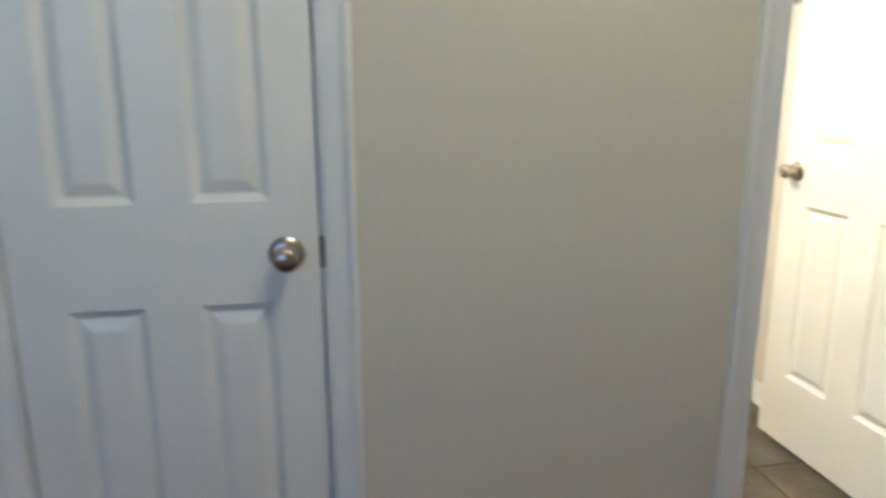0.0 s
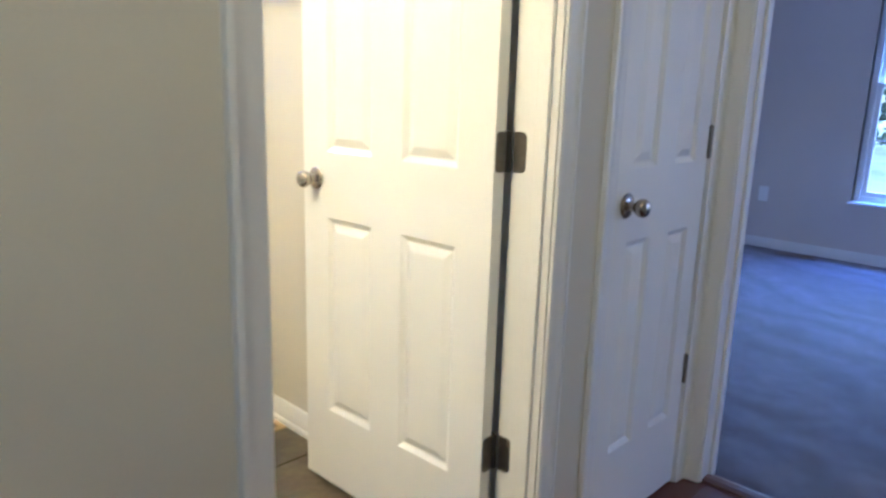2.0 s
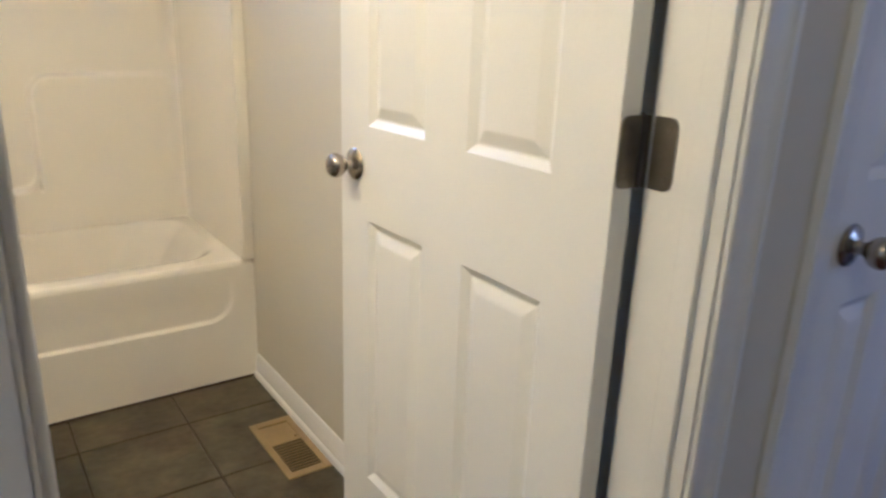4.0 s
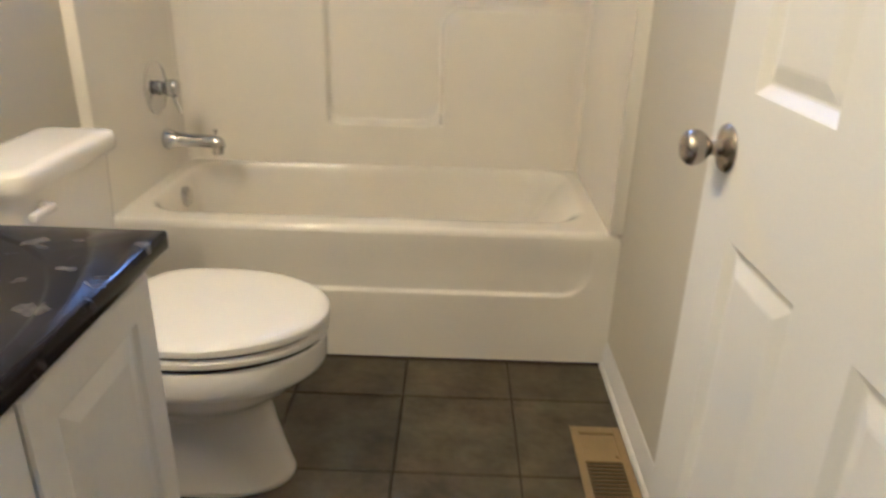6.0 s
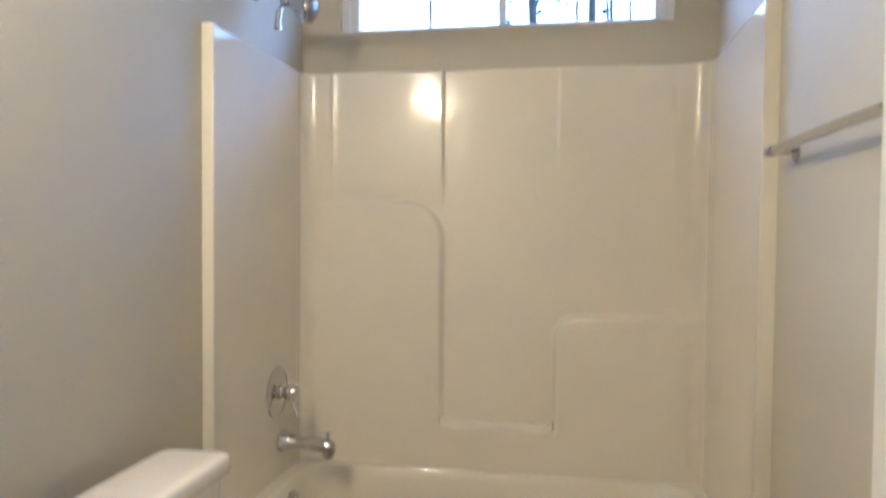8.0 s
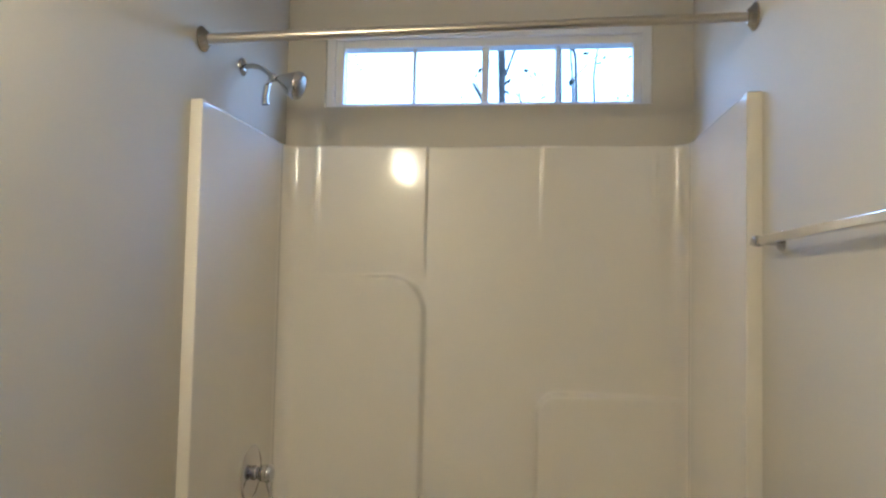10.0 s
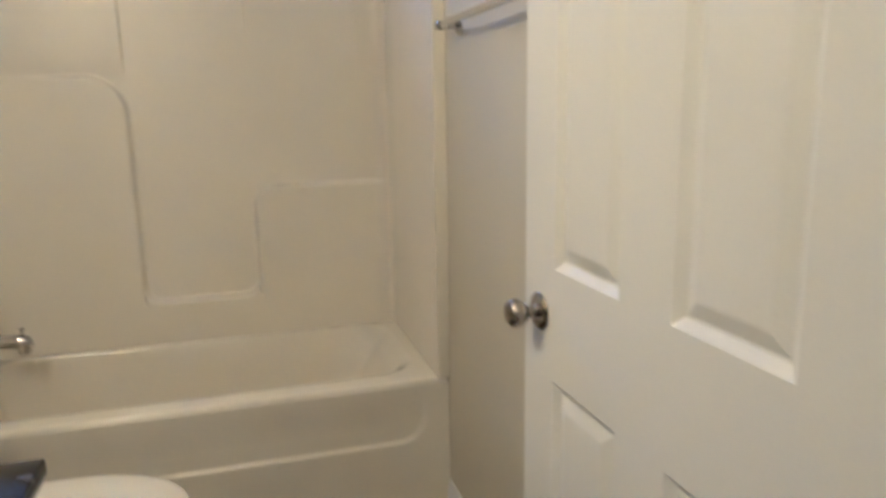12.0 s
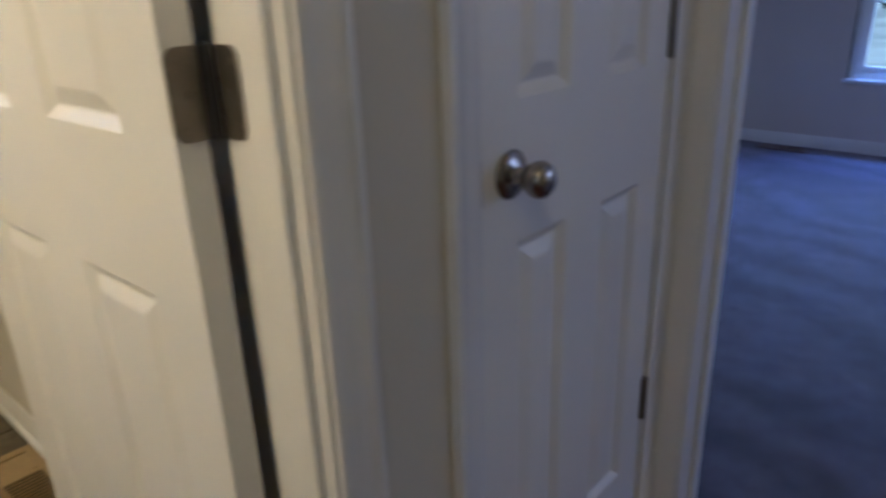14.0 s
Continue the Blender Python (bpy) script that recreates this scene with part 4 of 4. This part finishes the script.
def toilet():
    ty = 1.222
    e = thing("toilet", (-1.0, ty, 0), "white porcelain toilet with lid closed", "toilet")
    inv = Matrix.Translation((1.0, -ty, 0))

    def add(name, bm, m, label="", smooth=True):
        bm.transform(inv)
        return part(name, bm, m, e, label, smooth)

    cx = -0.930
    bm = bmesh.new()
    rings = []
    for z, b, f, h in ((0.0, 0.235, 0.172, 0.100), (0.010, 0.237, 0.176, 0.104), (0.020, 0.236, 0.174, 0.103), (0.035, 0.234, 0.168, 0.100), (0.08, 0.230, 0.155, 0.097), (0.15, 0.226, 0.138, 0.096), (0.20, 0.225, 0.130, 0.099), (0.225, 0.225, 0.134, 0.112), (0.245, 0.226, 0.156, 0.128), (0.265, 0.228, 0.188, 0.148), (0.285, 0.230, 0.216, 0.163), (0.305, 0.230, 0.238, 0.175), (0.316, 0.230, 0.252, 0.184), (0.322, 0.230, 0.259, 0.188), (0.335, 0.230, 0.263, 0.191), (0.380, 0.230, 0.262, 0.190), (0.386, 0.226, 0.256, 0.185)):
        rings.append(egg(cx, ty, b, f, h, z))
    loft(bm, rings)
    add("bowl", bm, PORC, "white porcelain bowl and foot")
    for name, z0, z1, dx in (("seat", 0.392, 0.413, 0.0), ("lid", 0.419, 0.442, 0.002)):
        bm = bmesh.new()
        rings = []
        for z, ins in ((z0, 0.006), (z0 + 0.003, 0.001), (z0 + (z1 - z0) * 0.5, 0.0), (z1 - 0.005, 0.001), (z1 - 0.001, 0.006)) + (((z1 + 0.002, 0.02), (z1 + 0.004, 0.06)) if name == "lid" else ()):
            rings.append(egg(cx + dx, ty, 0.185 - ins, 0.270 - ins, 0.193 - ins, z + 0.004, square=3.4))
        loft(bm, rings)
        add(name, bm, PLASTIC, "white plastic %s" % name)
    # near-black filler that stands for the shade between bowl, seat and lid
    add("seat_gap_shade", loft(bmesh.new(), [egg(cx, ty, 0.176, 0.258, 0.182, z, square=3.4) for z in (0.384, 0.424)]), DARK)
    for s in (-1, 1):
        bm = boxes(((-1.165, ty + s * 0.075 - 0.018, 0.386), (-1.120, ty + s * 0.075 + 0.018, 0.432)), bevel=0.006)
        add("seat_hinge", bm, PLASTIC)
    # tank
    bm = bmesh.new()
    tx = -1.2725
    rings = [rrect(tx + 0.010, 1.246, hx - 0.020, hy - 0.037, 0.03, z + 0.006) for z, hx, hy in ((0.385, 0.075, 0.165), (0.40, 0.090, 0.185), (0.45, 0.098, 0.197), (0.60, 0.101, 0.206), (0.7285, 0.104, 0.212))]
    loft(bm, rings)
    add("tank", bm, PORC, "white porcelain tank")
    bm = bmesh.new()
    tx = -1.262
    rings = [rrect(tx + 0.008, 1.246, hx - 0.018, hy - 0.040, r, z + 0.014) for z, hx, hy, r in ((0.716, 0.099, 0.222, 0.03), (0.719, 0.107, 0.232, 0.032), (0.728, 0.110, 0.236, 0.034), (0.748, 0.110, 0.236, 0.034), (0.757, 0.106, 0.232, 0.032), (0.761, 0.098, 0.224, 0.030), (0.763, 0.08, 0.20, 0.02))]
    loft(bm, rings)
    add("tank_lid", bm, PORC, "white porcelain tank lid")
    h = add("flush_lever", boxes(((-1.172, 1.060, 0.684), (-1.154, 1.135, 0.702)), bevel=0.006), PORC, "white flush lever")
    add("lever_base", lathe(bmesh.new(), [(0, 0), (0.014, 0), (0.014, 0.010), (0.009, 0.016), (0, 0.016)], 20, Matrix.Translation((-1.178, 1.120, 0.693)) @ ry), PORC)
    for s in (-1, 1):
        add("bolt_cap", lathe(bmesh.new(), [(0.016, 0), (0.015, 0.010), (0.009, 0.018), (0, 0.020)], 18, Matrix.Translation((-1.02, ty + s * 0.105, 0.018))), PORC)
    return e


toilet()

# ---------------- vanity ----------------
VX, VY0, VY1 = -0.834, W1 + 0.004, 0.758
CT = 0.797


def raised_front(y0, y1, z0, z1, x, t=0.019):
    """A cabinet door front: frame with an inner bevel and a raised field, facing +x."""
    bm = bmesh.new()
    steps = [(0, -t), (0, -0.003), (0.003, 0.0), (0.050, 0.0), (0.056, -0.006), (0.062, -0.007), (0.084, -0.001), (0.088, 0.0)]
    rings = [[(x + d, y, z) for y, z in ((y0 + i, z0 + i), (y1 - i, z0 + i), (y1 - i, z1 - i), (y0 + i, z1 - i))] for i, d in steps]
    return loft(bm, rings)


def vanity():
    e = thing("vanity_cabinet", (-1.12, 0.43, 0), "cream painted bathroom vanity cabinet with two raised-panel doors", "vanity cabinet")
    inv = Matrix.Translation((1.12, -0.43, 0))

    def add(name, bm, m, label="", smooth=False):
        bm.transform(inv)
        return part(name, bm, m, e, label, smooth)

    x0 = LX + 0.002
    t = 0.016
    add("body", boxes(((x0, VY0, 0.09), (VX - 0.020, VY0 + t, CT - 0.032)), ((x0, VY1 - t, 0.0), (VX - 0.020, VY1, CT - 0.032)), ((x0, VY0 + t, 0.09), (VX - 0.020, VY1 - t, 0.106)), ((x0, VY0 + t, 0.106), (x0 + 0.01, VY1 - t, CT - 0.032))), CAB, "cream painted cabinet box")
    f = 0.040
    xa, xb = VX - 0.020, VX
    add("face_frame", boxes(((xa, VY0, 0.09), (xb, VY0 + f, CT - 0.032)), ((xa, VY1 - f, 0.09), (xb, VY1, CT - 0.032)), ((xa, VY0 + f, CT - 0.075), (xb, VY1 - f, CT - 0.032)), ((xa, VY0 + f, 0.09), (xb, VY1 - f, 0.12)), ((xa, 0.425, 0.12), (xb, 0.450, CT - 0.075)), bevel=0.0015), CAB)
    add("toe_kick", boxes(((xa - 0.07, VY0, 0.0), (xa - 0.058, VY1 - t, 0.09))), CAB)
    add("door", raised_front(VY0 + 0.022, 0.432, 0.102, CT - 0.052, VX + 0.020), CAB, "cream raised-panel cabinet door")
    add("door", raised_front(0.438, VY1 - 0.016, 0.102, CT - 0.052, VX + 0.020), CAB, "cream raised-panel cabinet door")
    # top with its bowl
    top = thing("countertop", (-1.12, 0.43, CT - 0.032), "glossy black marble countertop with white streaks and oval bowl", "countertop")
    inv2 = Matrix.Translation((1.12, -0.43, -(CT - 0.032)))
    bm = bmesh.new()
    y0, y1, xe = W1 + 0.001, 0.776, -0.795
    xs0 = LX + 0.001
    cx, cy = -1.080, 0.443
    n = 64

    def sq(a):
        c, s = math.cos(a), math.sin(a)
        hx0, hx1, hy0, hy1 = cx - xs0, xe - cx, cy - y0, y1 - cy
        k = min((hx1 if c > 0 else hx0) / max(abs(c), 1e-6), (hy1 if s > 0 else hy0) / max(abs(s), 1e-6))
        return c * k, s * k

    angs = [2 * math.pi * i / n for i in range(n)]
    for corner in ((xe - cx, y1 - cy), (xs0 - cx, y1 - cy), (xs0 - cx, y0 - cy), (xe - cx, y0 - cy)):
        a = math.atan2(corner[1], corner[0]) % (2 * math.pi)
        k = min(range(n), key=lambda i: abs(angs[i] - a))
        angs[k] = a

    def shrink(ins, z):
        out = []
        for a in angs:
            x, y = sq(a)
            x = max(xs0 - cx + ins, min(xe - cx - ins, x))
            y = max(y0 - cy + ins, min(y1 - cy - ins, y))
            out.append((cx + x, cy + y, z))
        return out

    def ell(a_, b_, z, dx=0):
        return [(cx + dx + a_ * math.cos(a), cy + b_ * math.sin(a), z) for a in angs]

    zt = CT
    rings = [shrink(0.012, zt - 0.032), shrink(0.002, zt - 0.031), shrink(0.0, zt - 0.028), shrink(0.0, zt - 0.007), shrink(0.002, zt - 0.002), shrink(0.007, zt)]
    rings += [ell(0.256, 0.308, zt), ell(0.253, 0.305, zt - 0.0004), ell(0.250, 0.302, zt - 0.0028), ell(0.247, 0.299, zt - 0.0034), ell(0.206, 0.252, zt - 0.0065), ell(0.195, 0.242, zt - 0.012), ell(0.188, 0.234, zt - 0.024), ell(0.174, 0.214, zt - 0.055), ell(0.145, 0.170, zt - 0.10), ell(0.10, 0.085, zt - 0.128), ell(0.03, 0.03, zt - 0.136)]
    loft(bm, rings, False, True)
    bm.transform(inv2)
    part("slab", bm, MARBLE, top)
    m = inv2 @ Matrix.Translation((cx, cy, zt - 0.136))
    part("drain", lathe(bmesh.new(), [(0, 0.006), (0.014, 0.006), (0.016, 0.002), (0.026, 0.003), (0.029, 0)], 24, m), CHROME, top, "chrome sink drain")
    bm = boxes(((xs0, y0, CT + 0.001), (xs0 + 0.020, y1, CT + 0.10)), bevel=0.004)
    bm.transform(inv2)
    part("backsplash", bm, MARBLE, top)


vanity()

# ---------------- vanity light ----------------
e = thing("vanity_light", (LX, 0.43, 2.15), "brushed nickel three-bulb vanity light, lit", "wall light")
part("back_plate", boxes(((0.001, -0.30, -0.055), (0.030, 0.30, 0.055)), bevel=0.008), NICKEL, e)
for at in BULBS:
    m = Matrix.Translation((0, at[1] - 0.43, 0)) @ ry
    s = part("socket", lathe(bmesh.new(), [(0.030, 0.028), (0.030, 0.034), (0.022, 0.040), (0.020, 0.085), (0, 0.085)], 24, m), NICKEL, e)
    ob = part("bulb", lathe(bmesh.new(), [(0.014, 0.085), (0.018, 0.095), (0.036, 0.115), (0.045, 0.140), (0.036, 0.168), (0.018, 0.182), (0, 0.185)], 24, m), BULB_GLASS, s)
    ob.visible_shadow = False

e = thing("hall_ceiling_light", (HALL_LAMP[0], HALL_LAMP[1], CEILING), "round frosted glass hall ceiling light, lit", "ceiling light")
part("base", lathe(bmesh.new(), [(0, 0), (0.15, 0), (0.15, -0.02), (0.13, -0.03)], 40), NICKEL, e)
ob = part("shade", lathe(bmesh.new(), [(0.14, -0.02), (0.135, -0.06), (0.10, -0.10), (0.05, -0.12), (0, -0.125)], 40), HALL_GLASS, e)
ob.visible_shadow = False

# ---------------- floor registers, wall plates ----------------


def register(name, x0, x1, y0, y1, material, label):
    e = thing(name, ((x0 + x1) / 2, (y0 + y1) / 2, 0.0), label, "floor register")
    hx, hy = (x1 - x0) / 2, (y1 - y0) / 2
    z = 0.0055
    bx, by = 0.020, 0.026
    bm = bmesh.new()
    box(bm, (-hx, -hy, 0.0005), (-hx + bx, hy, z), 0.001)
    box(bm, (hx - bx, -hy, 0.0005), (hx, hy, z), 0.001)
    box(bm, (-hx + bx, -hy, 0.0005), (hx - bx, -hy + by, z), 0.001)
    box(bm, (-hx + bx, hy - by, 0.0005), (hx - bx, hy, z), 0.001)
    part("frame", bm, material, e, smooth=False)
    part("damper", boxes(((-hx + bx, 0.018, 0.0004), (hx - bx, hy - by - 0.006, 0.0040)), bevel=0.0008), material, e, "closed damper plate", smooth=False)
    # flat black sheet under the louvres, in place of the duct's shade
    part("duct_shade", boxes(((-hx + bx, -hy + by, -0.003), (hx - bx, hy - by, 0.0002))), BLACK_IN, e, smooth=False)
    n = 11
    y = -hy + by
    step = (0.018 + hy - by) / n
    for k in range(n):
        part("louvre", boxes(((-hx + bx, y + k * step + step * 0.62, 0.0010), (hx - bx, y + (k + 1) * step, 0.0046))), LOUVRE, e, smooth=False)
    part("lever", boxes(((hx - bx - 0.012, 0.03, 0.004), (hx - bx - 0.006, 0.04, 0.010)), bevel=0.001), material, e, smooth=False)
    return e


register("floor_register", -0.068, 0.063, 1.120, 1.432, BRASS, "tan metal floor register in the slate tiles, half open")
register("floor_register", 4.50, 4.62, 0.74, 1.04, STRIP, "dark brown floor register in the bedroom carpet").location.z = 0.006

e = thing("outlet_plate", (FAR, 1.257, 0.441), "white plastic outlet plate on the taupe bedroom wall", "outlet")
part("plate", boxes(((-0.006, -0.038, -0.060), (-0.0005, 0.038, 0.060)), bevel=0.002), PLATE, e, smooth=False)
for s in (-1, 1):
    part("socket", boxes(((-0.0085, -0.017, s * 0.022 - 0.014), (-0.006, 0.017, s * 0.022 + 0.014)), bevel=0.001), PLATE, e, smooth=False)

# ---------------- outside ----------------
bm = bmesh.new()
us = [-900, -300, -100, -40] + lin(-30, 50, 40) + [100, 300, 900]
grid_surface(bm, us, us, lambda u, v: (u, v, -0.75 + (0.12 * noise.noise(Vector((u * 0.15, v * 0.15, 0))) if abs(u) < 60 and abs(v) < 60 else 0)))
tagged(mesh("ground", bm, GROUND, smooth=True), "patchy winter lawn round the house", "ground", kind="structure")


def tree(at, height, seed, leaves, lean=0.0, thick=0.022, forks=3, ratio=0.42, rise=0.0, depths=4):
    rnd = random.Random(seed)
    e = thing("tree", at, "bare-limbed tree with thin branches and sparse leaves", "tree", group="trees round the house")
    trunk, crown, tips = bmesh.new(), bmesh.new(), []

    def grow(p, d, length, r, depth):
        pts, rr = [p], [r]
        for k in range(4):
            d = (d + Vector((rnd.uniform(-1, 1), rnd.uniform(-1, 1), rnd.uniform(-0.3, 0.6))) * (0.035 if depth == 0 else 0.25)).normalized()
            p = p + d * length / 4
            pts.append(p)
            rr.append(r * (1 - 0.16 * (k + 1)))
        tube(trunk, pts, rr, 10 if depth == 0 else 6 if depth < 2 else 4)
        if depth >= 2:
            tips.extend(pts[2:])
        if depth < depths:
            for k in range(4 if depth == 0 else forks):
                q = pts[rnd.choice((2, 3, 4)) if depth else rnd.choice((1, 2, 3, 4))]
                a = rnd.uniform(0, 6.28)
                nd = (d * 0.6 + Vector((math.cos(a), math.sin(a), rnd.uniform(0.0, 0.7) + rise))).normalized()
                grow(q, nd, length * rnd.uniform(0.5, 0.72) * (0.6 if rise else 1), r * ratio, depth + 1)

    grow(Vector((0, 0, -0.1)), Vector((lean, 0, 1)), height * 0.55, height * thick, 0)
    part("trunk", trunk, BARK, e, "grey-brown bark")
    for k in range(leaves):
        p = rnd.choice(tips) + Vector([rnd.gauss(0, 0.16) for _ in range(3)])
        a, b = Vector([rnd.gauss(0, 1) for _ in range(3)]).normalized(), Vector([rnd.gauss(0, 1) for _ in range(3)]).normalized()
        s = rnd.uniform(0.03, 0.06)
        crown.faces.new([crown.verts.new(p + q) for q in (a * s, b * s * 0.6, -a * s, -b * s * 0.6)])
    if leaves:
        part("crown", crown, LEAF, e, "sparse dark green leaves", smooth=False)
    return e


for k, (x, y, h, w) in enumerate(((-0.82, 8.0, 11.0, 0.0070), (-0.11, 9.0, 10.0, 0.0042), (0.25, 10.0, 10.0, 0.0022), (0.55, 11.0, 9.0, 0.0020), (-3.4, 12.0, 9.0, 0.0016), (-3.0, 12.5, 8.0, 0.0012))):
    tree((x, y, -0.75), h, 10 + k, 110 if k in (1, 2, 3) else 30, thick=w * (2.6 if k in (1, 2, 3) else 1), forks=3 if k in (1, 2, 3) else 2, ratio=0.22 if k == 0 else 0.45, rise=0.9, depths=4 if k in (1, 2, 3) else 3)
for k, (x, y, h) in enumerate(((19, 1.5, 5), (21, -0.5, 6), (20, -3.0, 5), (26, 4.0, 7), (28, 0.5, 7), (25, -5, 7), (31, -2, 8))):
    tree((x, y, -0.75), h, 40 + k, 500)
bm = bmesh.new()
rnd = random.Random(5)
for k in range(9000):
    p = Vector((rnd.uniform(33, 36), rnd.uniform(-22, 18), 0))
    p.z = -0.75 + rnd.random() ** 0.8 * (4.5 + 2.5 * noise.noise(Vector((p.y * 0.35, 0, 0))))
    a, b = Vector([rnd.gauss(0, 1) for _ in range(3)]).normalized(), Vector([rnd.gauss(0, 1) for _ in range(3)]).normalized()
    s = rnd.uniform(0.12, 0.3)
    bm.faces.new([bm.verts.new(p + q) for q in (a * s, b * s * 0.6, -a * s, -b * s * 0.6)])
tagged(mesh("hedgerow", bm, LEAF), "dark green hedgerow at the edge of the lawn", "hedge", kind="stuff")

SKYGLOW = glow("bright_overcast_sky", (0.80, 0.90, 1.0), 5.0)
bm = bmesh.new()
path = [(-160 + 10 * k, 110) for k in range(22)] + [(50 + 60 * math.sin(radians(a)), 50 + 60 * math.cos(radians(a))) for a in range(0, 91, 10)] + [(110, 50 - 10 * k) for k in range(1, 17)]
for (xa, ya), (xb, yb) in zip(path, path[1:]):
    bm.faces.new([bm.verts.new(c) for c in ((xa, ya, 3.5), (xb, yb, 3.5), (xb, yb, 90), (xa, ya, 90))])
tagged(mesh("backdrop", bm, SKYGLOW), "plain bright overcast sky", "sky", kind="structure")

# ---------------- floor pieces ----------------


def piece_mesh(name, hx, hy, material, edge=0.0018, depth=0.012):
    bm = bmesh.new()
    loft(bm, [[(sx * a, sy * b, z) for sx, sy in ((-1, -1), (1, -1), (1, 1), (-1, 1))] for a, b, z in ((hx, hy, -depth), (hx, hy, -edge), (hx - edge, hy - edge, 0))])
    bmesh.ops.recalc_face_normals(bm, faces=bm.faces)
    me = bpy.data.meshes.new(name)
    bm.to_mesh(me)
    bm.free()
    me.materials.append(material)
    return me


shared = {}
rnd = random.Random(3)
TX, TY, OX, OY = 0.3075, 0.3175, -0.522, 1.552
for i in range(-3, 3):
    for j in range(-5, 2):
        a, b = max(OX + i * TX + 0.003, LX), min(OX + (i + 1) * TX - 0.003, RX)
        c, d = max(OY + j * TY + 0.003, 0.063), min(OY + (j + 1) * TY - 0.003, 1.749)
        if b - a < 0.01 or d - c < 0.01:
            continue
        key = (round(b - a, 4), round(d - c, 4))
        if key not in shared:
            shared[key] = piece_mesh("tile", (b - a) / 2, (d - c) / 2, TILE)
        ob = new("tile", shared[key])
        ob.parent = floor_bath
        ob.location = ((a + b) / 2, (c + d) / 2, 0.0 + rnd.uniform(-0.0004, 0.0004))
PW = 0.127
shared = {}
j = 0
y = 0.046
while y > -2.2:
    y0 = max(y - PW, -2.2)
    x = -4.0 - rnd.uniform(0, 0.9)
    while x < END0:
        x1 = x + 1.22
        a, b = max(x, -4.0), min(x1, END0 + 0.012)
        if b - a > 0.02:
            key = (round(b - a, 3), round(y - y0, 3))
            if key not in shared:
                shared[key] = piece_mesh("plank", (b - a) / 2 - 0.0004, (y - y0) / 2 - 0.0004, WOOD, 0.0008, 0.011)
            ob = new("plank", shared[key])
            ob.parent = floor_hall
            ob.location = ((a + b) / 2, (y + y0) / 2, 0.0)
        x = x1
    y -= PW
